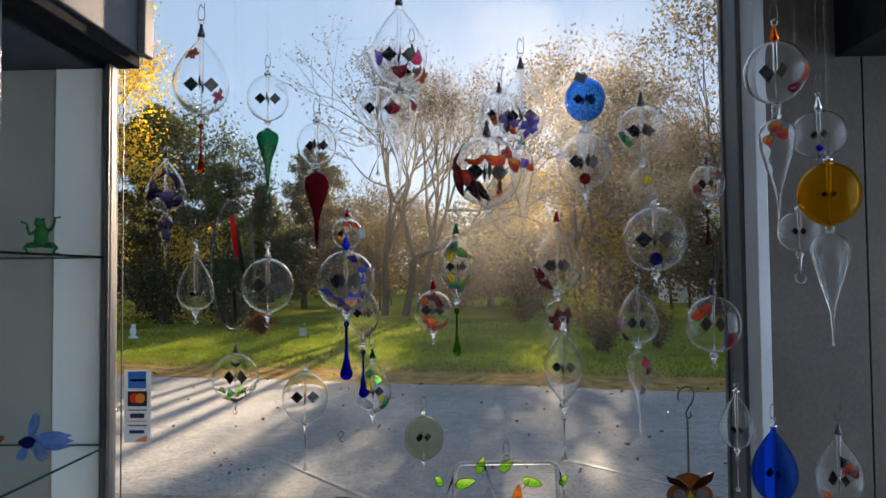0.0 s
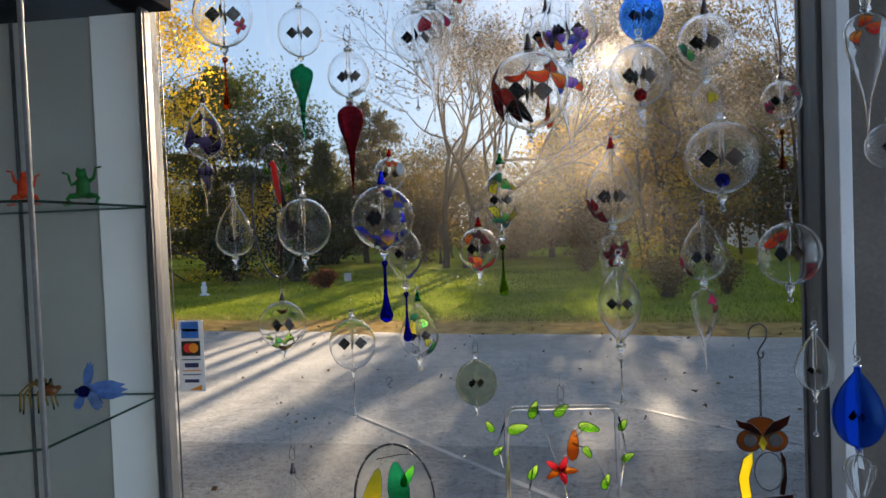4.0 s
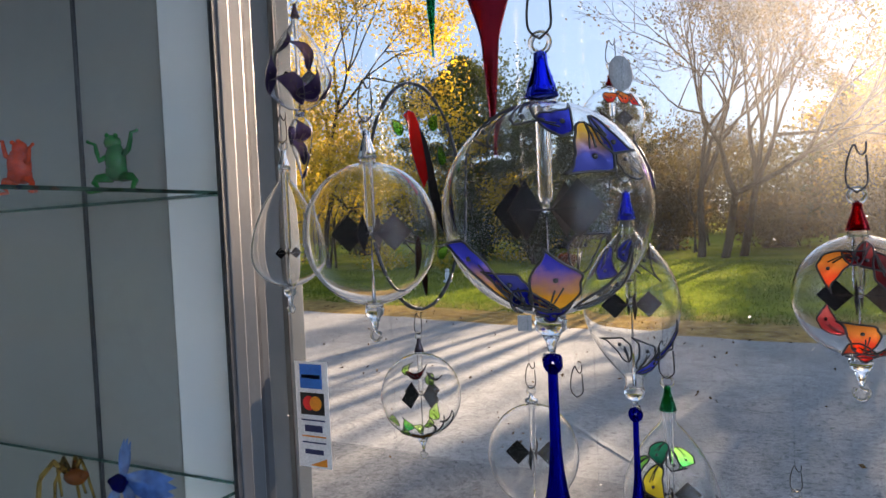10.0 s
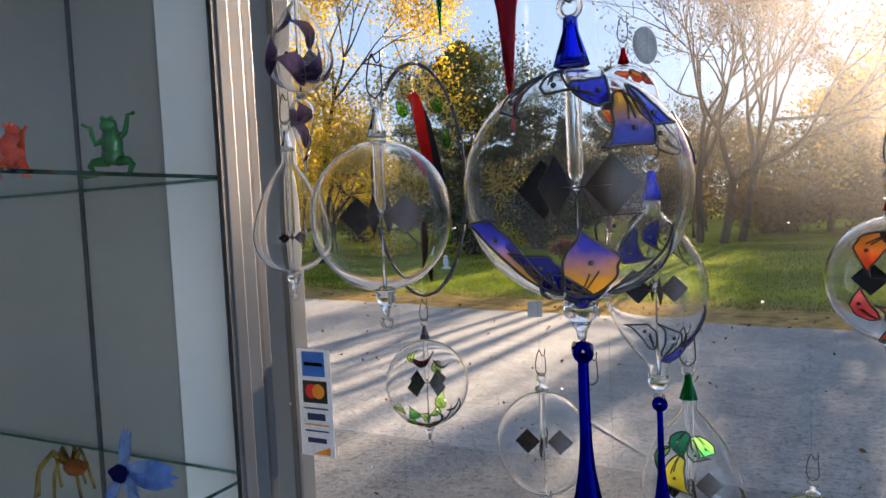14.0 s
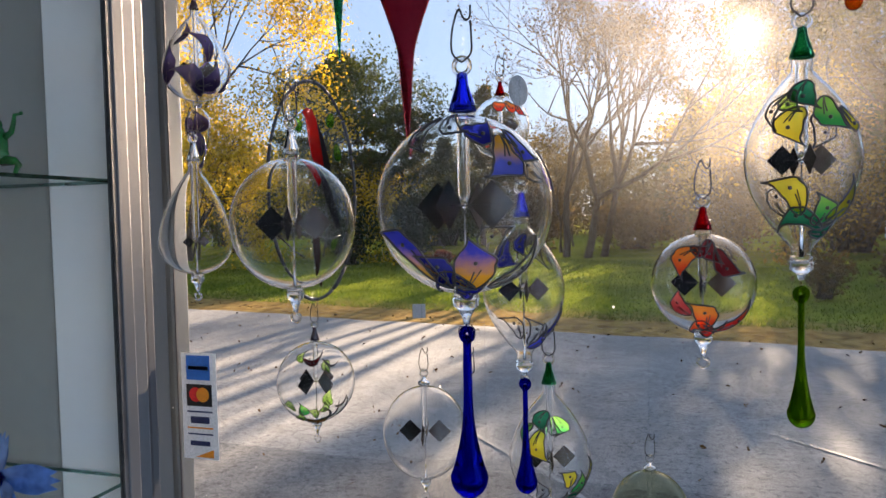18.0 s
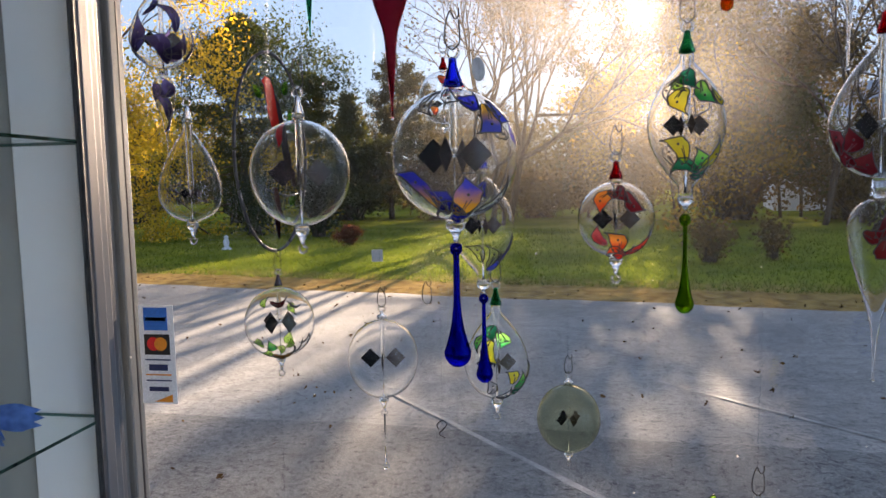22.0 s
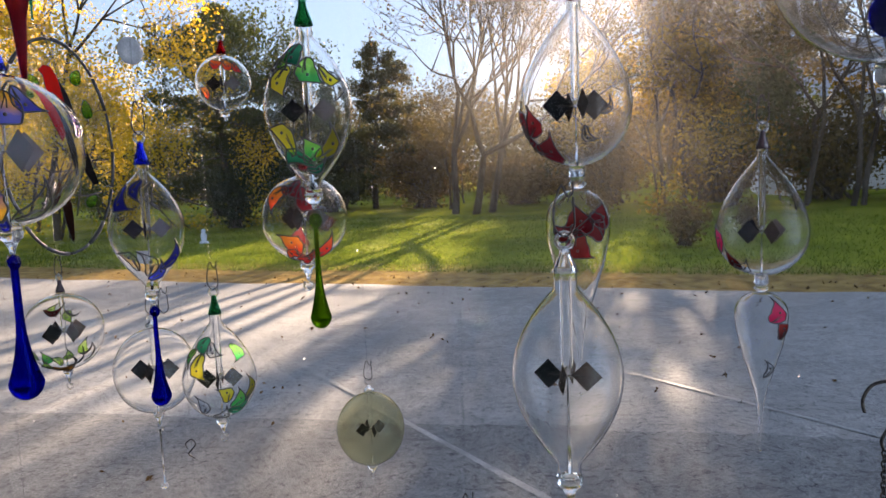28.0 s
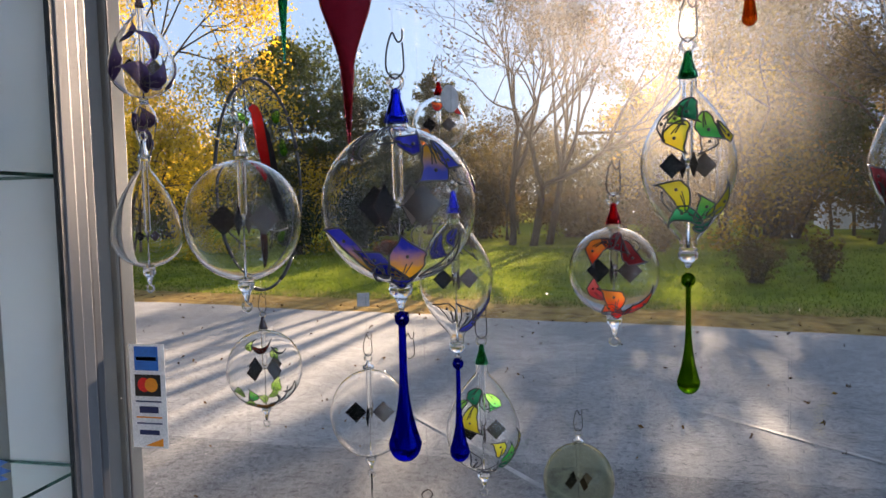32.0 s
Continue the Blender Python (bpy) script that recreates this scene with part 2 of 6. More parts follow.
def window_glass():
    """The shop pane, with a film of dust that scatters the low sun forwards, smears and specks."""
    m, ns, ls = material("dusty_window_glass")
    lw = node(ns, "ShaderNodeLayerWeight", Blend=0.5)
    f = maths(ns, ls, "ADD", maths(ns, ls, "MULTIPLY", maths(ns, ls, "POWER", lw.outputs["Facing"], 5.0), 0.9), 0.018)
    tr = node(ns, "ShaderNodeBsdfTransparent", Color=(0.96, 0.98, 0.975, 1))
    gl = node(ns, "ShaderNodeBsdfGlossy", Roughness=0.0)
    base = ns.new("ShaderNodeMixShader")
    ls.new(f, base.inputs[0])
    ls.new(tr.outputs[0], base.inputs[1])
    ls.new(gl.outputs[0], base.inputs[2])
    # dust film, uneven with downward smears
    _, n1 = noise_ramp(ns, ls, 2.3, (0, 0, 0), (1, 1, 1), 4.0, (1.0, 1.0, 0.7))
    _, n2 = noise_ramp(ns, ls, 26.0, (0, 0, 0), (1, 1, 1), 5.0, (1.0, 1.0, 0.12))
    amount = maths(ns, ls, "MULTIPLY", maths(ns, ls, "ADD", maths(ns, ls, "MULTIPLY", n1, 0.8), maths(ns, ls, "MULTIPLY", n2, 0.5)), FILM)
    haze = ns.new("ShaderNodeBsdfRefraction")
    haze.inputs["Color"].default_value, haze.inputs["Roughness"].default_value, haze.inputs["IOR"].default_value = (1, 1, 1, 1), 0.80, 1.30
    veil = ns.new("ShaderNodeMixShader")
    ls.new(amount, veil.inputs[0])
    ls.new(base.outputs[0], veil.inputs[1])
    ls.new(haze.outputs[0], veil.inputs[2])
    # a closer glow round the sun
    for ior, share in ((1.09, 0.035), (1.03, 0.035)):
        glow = ns.new("ShaderNodeBsdfRefraction")
        glow.inputs["Color"].default_value, glow.inputs["Roughness"].default_value, glow.inputs["IOR"].default_value = (1, 1, 1, 1), 0.75, ior
        near = ns.new("ShaderNodeMixShader")
        ls.new(maths(ns, ls, "MULTIPLY", amount, share), near.inputs[0])
        ls.new(veil.outputs[0], near.inputs[1])
        ls.new(glow.outputs[0], near.inputs[2])
        veil = near
    # dried specks
    co = ns.new("ShaderNodeTexCoord")
    vo = node(ns, "ShaderNodeTexVoronoi", Scale=26.0, Randomness=1.0)
    ls.new(co.outputs["Object"], vo.inputs["Vector"])
    rnd = ns.new("ShaderNodeSeparateColor")
    ls.new(vo.outputs["Color"], rnd.inputs[0])
    size = maths(ns, ls, "MULTIPLY", maths(ns, ls, "POWER", rnd.outputs[0], 5.0), 0.055)
    speck = maths(ns, ls, "MULTIPLY", maths(ns, ls, "LESS_THAN", vo.outputs["Distance"], size), 0.45)
    tl = node(ns, "ShaderNodeBsdfTranslucent", Color=(0.95, 0.95, 0.92, 1))
    full = ns.new("ShaderNodeMixShader")
    ls.new(speck, full.inputs[0])
    ls.new(veil.outputs[0], full.inputs[1])
    ls.new(tl.outputs[0], full.inputs[2])
    finish(ns, ls, full.outputs[0])
    return m


FILM = 0.0120
CLEAR = shell_glass("clear_blown_glass")
TUBE = thin_glass("clear_tube_glass", edge=0.7)
SMOKE = shell_glass("smoke_green_glass", (0.87, 0.88, 0.80), 0.0008)
AMBER = shell_glass("amber_glass", (0.97, 0.76, 0.22), 0.02)
SKYBLUE = shell_glass("cobalt_tinted_glass", (0.42, 0.68, 0.99), 0.02)
DEEPBLUE = shell_glass("deep_blue_blown_glass", (0.25, 0.52, 0.97), 0.02)
GREENONION = shell_glass("emerald_blown_glass", (0.14, 0.54, 0.42), 0.02)
REDONION = shell_glass("ruby_blown_glass", (0.55, 0.23, 0.29), 0.02)
BLOWN = (CLEAR, SMOKE, AMBER, SKYBLUE, DEEPBLUE, GREENONION, REDONION)
SHELF = thin_glass("shelf_glass", (0.965, 0.98, 0.975), edge=0.12, base=0.008)
CLEARSOLID = solid_glass("clear_solid_glass", (0.985, 0.99, 0.99), ior=1.45)
BLUEDROP = solid_glass("cobalt_solid_glass", (0.018, 0.035, 0.66))
NAVYBEAD = solid_glass("navy_bead_glass", (0.010, 0.016, 0.36))
LIMEDROP = solid_glass("lime_solid_glass", (0.24, 0.43, 0.015))
AMBERDROP = solid_glass("amber_solid_glass", (0.72, 0.22, 0.025))
DARKDROP = solid_glass("dark_amber_solid_glass", (0.35, 0.12, 0.05))
SHELFEDGE = solid_glass("green_glass_edge", (0.12, 0.24, 0.20))
BLUECONE = solid_glass("blue_cone_glass", (0.08, 0.12, 0.85))
GREENCONE = solid_glass("green_cone_glass", (0.04, 0.35, 0.15))
REDCONE = solid_glass("red_cone_glass", (0.50, 0.03, 0.04))
ORANGECONE = solid_glass("orange_cone_glass", (0.95, 0.25, 0.03))
DARKCONE = solid("dark_cone_glass", (0.03, 0.02, 0.03), (0.06, 0.03, 0.03), 0.15)
BLACKVANE = solid("lampblack_vane", (0.006, 0.006, 0.007), (0.014, 0.014, 0.015), 0.9, 160)
GREYVANE = solid("mica_vane", (0.055, 0.042, 0.032), (0.080, 0.063, 0.049), 0.9, 160)
OUTLINE = solid("black_leading", (0.01, 0.01, 0.012), (0.03, 0.03, 0.03), 0.4, 90)
WIRE = solid("dark_steel_wire", (0.035, 0.032, 0.03), (0.09, 0.083, 0.075), 0.4, 200, metal=1.0)
THREAD = thin_glass("clear_nylon_thread", (0.86, 0.87, 0.88), edge=0.10, rough=0.4, base=0.025)
P_BLUE = stain("paint_blue", (0.09, 0.12, 0.90), (0.26, 0.34, 0.97))
P_BLUEOR = stain("paint_blue_orange", (0.14, 0.20, 0.97), (1.0, 0.58, 0.08))
P_ORBLUE = stain("paint_orange_blue", (1.0, 0.52, 0.05), (0.06, 0.08, 0.82))
P_NAVY = stain("paint_navy", (0.035, 0.04, 0.50), (0.08, 0.10, 0.72), 0.42)
P_RED = stain("paint_red", (0.90, 0.06, 0.05), (1.0, 0.22, 0.06), 0.66)
P_ORANGE = stain("paint_orange", (1.0, 0.10, 0.04), (1.0, 0.36, 0.07), 0.66)
P_MAROON = stain("paint_maroon", (0.38, 0.04, 0.06), (0.52, 0.11, 0.13), 0.34)
P_OLIVE = stain("paint_olive", (0.62, 0.55, 0.05), (0.40, 0.42, 0.06), 0.4)
P_PINK = stain("paint_pink", (0.90, 0.04, 0.16), (0.95, 0.10, 0.25))
P_YELLOW = stain("paint_yellow", (1.0, 0.86, 0.06), (0.92, 0.90, 0.10))
P_GREEN = stain("paint_green", (0.05, 0.52, 0.14), (0.32, 0.78, 0.16))
P_TEAL = stain("paint_dark_green", (0.02, 0.20, 0.12), (0.05, 0.42, 0.25))
P_GREY = stain("paint_faded", (0.84, 0.85, 0.87), (0.90, 0.90, 0.92), 0.02)
P_PURPLE = stain("paint_purple", (0.05, 0.035, 0.10), (0.16, 0.13, 0.30), 0.5)
P_VIOLET = stain("paint_violet", (0.25, 0.12, 0.75), (0.50, 0.30, 0.90))
P_BLACKRED = stain("paint_black_red", (0.10, 0.01, 0.01), (0.45, 0.05, 0.04), 0.65)
P_LEAF = stain("pale_green_glass", (0.30, 0.58, 0.10), (0.60, 0.82, 0.30), 0.14)
P_BROWN = stain("paint_brown", (0.24, 0.10, 0.02), (0.46, 0.24, 0.06), 0.5)
P_OWL = stain("owl_brown_glass", (0.10, 0.045, 0.016), (0.24, 0.125, 0.045), 0.6)
P_OWLDARK = stain("owl_dark_glass", (0.05, 0.014, 0.01), (0.09, 0.026, 0.016), 0.6)
P_SMEAR = stain("red_glass_patch", (0.50, 0.02, 0.03), (0.72, 0.07, 0.06), 0.3)
P_CRIMSON = stain("crimson_glass_patch", (0.62, 0.025, 0.02), (0.85, 0.07, 0.04), 0.5)
P_BLACK = stain("paint_black", (0.02, 0.015, 0.015), (0.06, 0.04, 0.04), 0.8)
ALUMINIUM = solid("brushed_aluminium", (0.058, 0.064, 0.073), (0.074, 0.080, 0.089), 0.5, 6, 0.01, 0.1, stretch=(1, 1, 0.1), grit=(0.96, 1.03))
EDGEGREY = solid("glass_edge_grey", (0.075, 0.08, 0.085), (0.11, 0.115, 0.12), 0.3, 20, 0.02)
DARKMETAL = solid("dark_gasket", (0.03, 0.03, 0.035), (0.06, 0.06, 0.065), 0.5, 30)
LAMINATE = solid("grey_laminate", (0.27, 0.27, 0.255), (0.31, 0.31, 0.295), 0.3, 2, 0.01, fine=60, grit=(0.96, 1.03))
WHITEWALL = solid("white_paint", (0.76, 0.77, 0.79), (0.82, 0.83, 0.84), 0.55, 4, 0.01, fine=140, grit=(0.97, 1.02))
BLACKPANEL = solid("black_panel", (0.010, 0.010, 0.012), (0.02, 0.02, 0.023), 0.85, 6, 0.05)
CANOPYPAINT = solid("dark_grey_paint", (0.06, 0.064, 0.072), (0.08, 0.084, 0.092), 0.5, 5, 0.04, fine=120)
PALEPAINT = solid("pale_grey_paint", (0.30, 0.31, 0.33), (0.36, 0.37, 0.39), 0.5, 4, 0.01, fine=140, grit=(0.97, 1.02))
PILLARPAINT = solid("pillar_grey_paint", (0.070, 0.078, 0.088), (0.09, 0.098, 0.107), 0.6, 5, 0.02, fine=120, grit=(0.95, 1.03))
GREYPAINT = solid("grey_paint", (0.072, 0.080, 0.090), (0.092, 0.10, 0.11), 0.45, 5, 0.02, fine=120, grit=(0.95, 1.03))
BROWNPANEL = solid("brown_panel", (0.042, 0.033, 0.026), (0.057, 0.046, 0.037), 0.75, 4, 0.06, fine=90)
ROOMWALL = solid("room_plaster", (0.72, 0.72, 0.71), (0.78, 0.78, 0.76), 0.8, 3, 0.1, fine=80)
ROOMFLOOR = solid("room_floor", (0.50, 0.47, 0.43), (0.60, 0.57, 0.52), 0.5, 3, 0.1, fine=60)
CARD = solid("white_card", (0.78, 0.78, 0.78), (0.84, 0.84, 0.84), 0.6, 30, 0.0)
TAGGREY = solid("grey_paper", (0.27, 0.28, 0.29), (0.33, 0.34, 0.35), 0.7, 60, 0.0)
S_BLUE = solid("print_blue", (0.02, 0.14, 0.50), (0.03, 0.17, 0.55), 0.5, 40, 0.0)
S_BLACK = solid("print_black", (0.012, 0.012, 0.014), (0.02, 0.02, 0.022), 0.5, 40, 0.0)
S_RED = solid("print_red", (0.75, 0.02, 0.02), (0.8, 0.03, 0.03), 0.5, 40, 0.0)
S_ORANGE = solid("print_orange", (0.85, 0.28, 0.02), (0.9, 0.32, 0.03), 0.5, 40, 0.0)
S_NAVY = solid("print_navy", (0.02, 0.03, 0.10), (0.03, 0.04, 0.12), 0.5, 40, 0.0)
FROGGREEN = figurine_glass("green_figurine_glass", (0.010, 0.20, 0.035))
FROGRED = figurine_glass("red_figurine_glass", (0.80, 0.07, 0.015))
FISHBLUE = figurine_glass("blue_figurine_glass", (0.12, 0.26, 0.66))
NAVYGLASS = solid_glass("navy_figurine_glass", (0.03, 0.05, 0.45), 0.02)
PURPLEGLASS = figurine_glass("purple_figurine_glass", (0.12, 0.08, 0.30))
YELLOWGLASS = figurine_glass("yellow_figurine_glass", (0.55, 0.50, 0.10))
OCTOAMBER = figurine_glass("amber_figurine_glass", (0.26, 0.07, 0.012))
PALEAMBER = solid_glass("pale_amber_glass", (0.95, 0.78, 0.40), 0.01)
BARK = solid("bark", (0.035, 0.028, 0.022), (0.09, 0.075, 0.06), 0.9, 3, 0.6, fine=30, stretch=(1, 1, 0.25))
LEAF_YELLOW = leaf_material("leaf_yellow", (0.45, 0.33, 0.02), (0.75, 0.57, 0.05), 0.42)
LEAF_GREEN = leaf_material("leaf_green", (0.03, 0.055, 0.022), (0.10, 0.125, 0.04), 0.28)
LEAF_BROWN = leaf_material("leaf_brown", (0.075, 0.055, 0.026), (0.19, 0.135, 0.055), 0.26)
LEAF_OLIVE = leaf_material("leaf_olive", (0.06, 0.052, 0.02), (0.17, 0.135, 0.045), 0.28)
LEAF_GOLD = leaf_material("leaf_gold", (0.14, 0.10, 0.02), (0.50, 0.34, 0.06), 0.5)
NEEDLE = leaf_material("needle", (0.028, 0.040, 0.018), (0.085, 0.095, 0.036), 0.32)
DARKLEAF = leaf_material("dark_shrub_leaf", (0.012, 0.02, 0.012), (0.03, 0.045, 0.02), 0.25)
RUSSET = leaf_material("russet_leaf", (0.08, 0.025, 0.015), (0.18, 0.06, 0.03), 0.4)
GRASSBLADE = leaf_material("grass_blade", (0.05, 0.11, 0.015), (0.16, 0.22, 0.03), 0.5)
LITTER = leaf_material("fallen_leaf", (0.05, 0.028, 0.014), (0.16, 0.09, 0.035), 0.15)
STONEWHITE = solid("white_stone", (0.50, 0.54, 0.60), (0.66, 0.69, 0.74), 0.8, 12)
SIDING = solid("pale_siding", (0.60, 0.63, 0.68), (0.7, 0.72, 0.75), 0.7, 2)
ROOFBLUE = solid("slate_blue_roof", (0.22, 0.27, 0.34), (0.32, 0.37, 0.44), 0.7, 2)


def asphalt(name="worn_asphalt", lo=(0.165, 0.16, 0.158), hi=(0.24, 0.23, 0.222)):
    m, ns, ls = material(name)
    c1, f1 = noise_ramp(ns, ls, 0.45, lo, hi, 6.0)
    c2, f2 = noise_ramp(ns, ls, 85.0, (0.55, 0.56, 0.57), (1.42, 1.43, 1.44), 4.0, None, 0.3, 0.7)
    c3, _ = noise_ramp(ns, ls, 6.0, (0.85, 0.85, 0.85), (1.1, 1.1, 1.1), 5.0)
    c4, _ = noise_ramp(ns, ls, 24.0, (0.55, 0.56, 0.58), (1.14, 1.15, 1.16), 3.0, None, 0.28, 0.50)
    c3 = mix_colour(ns, ls, 1.0, c3, c4, "MULTIPLY")
    p = node(ns, "ShaderNodeBsdfPrincipled", Roughness=0.85, Specular_IOR_Level=0.25)
    ls.new(mix_colour(ns, ls, 1.0, mix_colour(ns, ls, 1.0, c1, c2, "MULTIPLY"), c3, "MULTIPLY"), p.inputs["Base Color"])
    ls.new(bump_of(ns, ls, f2, 0.5, 0.006), p.inputs["Normal"])
    finish(ns, ls, p.outputs[0])
    return m


def lawn():
    m, ns, ls = material("autumn_lawn")
    c1, f1 = noise_ramp(ns, ls, 0.35, (0.080, 0.112, 0.013), (0.20, 0.225, 0.030), 6.0)
    c2, f2 = noise_ramp(ns, ls, 9.0, (0.7, 0.7, 0.6), (1.3, 1.25, 1.1), 6.0)
    col = mix_colour(ns, ls, 1.0, c1, c2, "MULTIPLY")
    # dry, leaf-strewn verge along the edge of the paving
    co = ns.new("ShaderNodeTexCoord")
    sp = ns.new("ShaderNodeSeparateXYZ")
    ls.new(co.outputs["Object"], sp.inputs[0])
    d = maths(ns, ls, "ADD", maths(ns, ls, "SUBTRACT", sp.outputs["Y"], 10.15), maths(ns, ls, "MULTIPLY", sp.outputs["X"], 0.20))
    d = maths(ns, ls, "ADD", d, maths(ns, ls, "MULTIPLY", maths(ns, ls, "SUBTRACT", f2, 0.5), 3.0))
    k = maths(ns, ls, "SUBTRACT", 1.0, maths(ns, ls, "MULTIPLY", maths(ns, ls, "SUBTRACT", d, 1.5), 0.9))
    k = ns.new("ShaderNodeClamp"), k
    ls.new(k[1], k[0].inputs[0])
    dry, _ = noise_ramp(ns, ls, 5.0, (0.16, 0.10, 0.04), (0.32, 0.22, 0.08), 6.0)
    p = node(ns, "ShaderNodeBsdfPrincipled", Roughness=1.0, Specular_IOR_Level=0.0)
    ls.new(mix_colour(ns, ls, k[0].outputs[0], col, dry), p.inputs["Base Color"])
    ls.new(bump_of(ns, ls, f2, 0.8, 0.06), p.inputs["Normal"])
    finish(ns, ls, p.outputs[0])
    return m


ASPHALT, LAWN = asphalt(), lawn()
DARKASPHALT = asphalt("newer_asphalt", (0.115, 0.112, 0.112), (0.165, 0.16, 0.157))
LINEPAINT = solid("worn_line_paint", (0.185, 0.185, 0.185), (0.29, 0.29, 0.285), 0.7, 5, 0.2, fine=50)
PANE = window_glass()

# ---- mesh building ----
class Shape:
    """Gathers the faces of one mesh."""

    def __init__(self):
        self.v, self.f, self.m, self.s = [], [], [], []

    def add(self, verts, faces, mat=0, smooth=True):
        n = len(self.v)
        self.v += [tuple(p) for p in verts]
        self.f += [tuple(i + n for i in q) for q in faces]
        self.m += [mat] * len(faces)
        self.s += [smooth] * len(faces)
        return self

    def lathe(self, prof, n=28, mat=0, at=(0, 0), rib=0.0, ribs=6, twist=0.0):
        vs, fs = [], []
        for k, (z, r) in enumerate(prof):
            for i in range(n):
                a = 2 * math.pi * i / n
                q = r * (1 + rib * math.cos(ribs * (a + twist * z)))
                vs.append((at[0] + q * math.cos(a), at[1] + q * math.sin(a), z))
        for k in range(len(prof) - 1):
            for i in range(n):
                j = (i + 1) % n
                fs.append((k * n + i, (k + 1) * n + i, (k + 1) * n + j, k * n + j))
        return self.add(vs, fs, mat)

    def tube(self, pts, r, n=6, mat=0, close=False, caps=True):
        pts = [Vector(p) for p in pts]
        rs = r if isinstance(r, (list, tuple)) else [r] * len(pts)
        vs, fs, m = [], [], len(pts)
        side = None
        for i, p in enumerate(pts):
            d = (pts[(i + 1) % m] - pts[i - 1]) if close else (pts[min(i + 1, m - 1)] - pts[max(i - 1, 0)])
            d = d.normalized() if d.length else Vector((0, 0, 1))
            if side is None:
                side = d.orthogonal().normalized()
            side = side - d * side.dot(d)
            side = side.normalized() if side.length > 1e-6 else d.orthogonal().normalized()
            up = d.cross(side)
            for k in range(n):
                a = 2 * math.pi * k / n
                vs.append(p + (side * math.cos(a) + up * math.sin(a)) * rs[i])
        for i in range(m if close else m - 1):
            j = (i + 1) % m
            for k in range(n):
                q = (k + 1) % n
                fs.append((i * n + k, i * n + q, j * n + q, j * n + k))
        if caps and not close:
            fs.append(tuple(range(n - 1, -1, -1)))
            fs.append(tuple((m - 1) * n + k for k in range(n)))
        return self.add(vs, fs, mat)

    def box(self, lo, hi, mat=0, bevel=0.0):
        b = min(bevel, *(0.45 * (h - l) for l, h in zip(lo, hi))) if bevel else 0.0
        if not b:
            vs = [(x, y, z) for x in (lo[0], hi[0]) for y in (lo[1], hi[1]) for z in (lo[2], hi[2])]
            return self.add(vs, [(0, 1, 3, 2), (4, 6, 7, 5), (0, 4, 5, 1), (2, 3, 7, 6), (0, 2, 6, 4), (1, 5, 7, 3)], mat, False)
        bm = bmesh.new()
        bmesh.ops.create_cube(bm, size=1.0)
        for v in bm.verts:
            v.co = Vector([l + (c + 0.5) * (h - l) for c, l, h in zip(v.co, lo, hi)])
        bmesh.ops.bevel(bm, geom=bm.edges[:], offset=b, segments=2, affect="EDGES", profile=0.5)
        bm.verts.index_update()
        self.add([v.co[:] for v in bm.verts], [[v.index for v in f.verts] for f in bm.faces], mat, False)
        bm.free()
        return self

    def ball(self, c, r, n=14, mat=0, squash=(1, 1, 1)):
        k = n // 2
        vs = [(c[0], c[1], c[2] + r * squash[2])]
        for j in range(1, k):
            t = math.pi * j / k
            for i in range(n):
                a = 2 * math.pi * i / n
                vs.append((c[0] + r * squash[0] * math.sin(t) * math.cos(a), c[1] + r * squash[1] * math.sin(t) * math.sin(a), c[2] + r * squash[2] * math.cos(t)))
        vs.append((c[0], c[1], c[2] - r * squash[2]))
        fs = [(0, 1 + i, 1 + (i + 1) % n) for i in range(n)]
        for j in range(k - 2):
            for i in range(n):
                a, b = 1 + j * n, 1 + (j + 1) * n
                fs.append((a + i, b + i, b + (i + 1) % n, a + (i + 1) % n))
        a = 1 + (k - 2) * n
        fs += [(a + i, len(vs) - 1, a + (i + 1) % n) for i in range(n)]
        return self.add(vs, fs, mat)

    def mesh(self, name, mats):
        me = bpy.data.meshes.new(name)
        me.from_pydata(self.v, [], self.f)
        for m in (mats if isinstance(mats, (list, tuple)) else [mats]):
            me.materials.append(m)
        me.polygons.foreach_set("material_index", self.m)
        me.polygons.foreach_set("use_smooth", self.s)
        me.update()
        return me


def thing(name, shape, mats, label, category, group="", at=(0, 0, 0), turn=0.0, kind=""):
    ob = new(name, shape.mesh(name, mats) if shape else None)
    ob.location, ob.rotation_euler = at, (0, 0, turn)
    return tagged(ob, label, category, group, kind)


def part(name, shape, mats, parent, label=""):
    ob = new(name, shape.mesh(name, mats))
    ob.parent = parent
    return tagged(ob, label)


def bent(pts, steps=5):
    """A smooth curve through the points (Catmull-Rom)."""
    p = [Vector(q) for q in (pts[0], *pts, pts[-1])]
    out = []
    for a, b, c, d in zip(p, p[1:], p[2:], p[3:]):
        for i in range(steps):
            t = i / steps
            out.append(0.5 * (2 * b + (c - a) * t + (2 * a - 5 * b + 4 * c - d) * t * t + (3 * b - a - 3 * c + d) * t ** 3))
    return out + [p[-1]]


# ---- glass ornaments ----
CEILING = 2.80


def body_profile(kind, R, top, wide, bot, n=30, neck=0.006):
    """Heights and radii of a blown bulb from its top to its bottom."""
    prof = []
    for i in range(n + 1):
        u = (1 - math.cos(math.pi * i / n)) / 2
        z = top + (bot - top) * u
        if z > wide:
            v = (z - wide) / (top - wide)
            r = R * (math.sqrt(max(0, 1 - v * v)) if kind == "globe" else 1 - v ** (1.75 if kind == "tear" else 1.95))
        else:
            v = (wide - z) / (wide - bot)
            r = R * (math.sqrt(max(0, 1 - v * v)) if kind != "lens" else 1 - v ** 1.9)
        prof.append((z, max(r, neck)))
    return prof


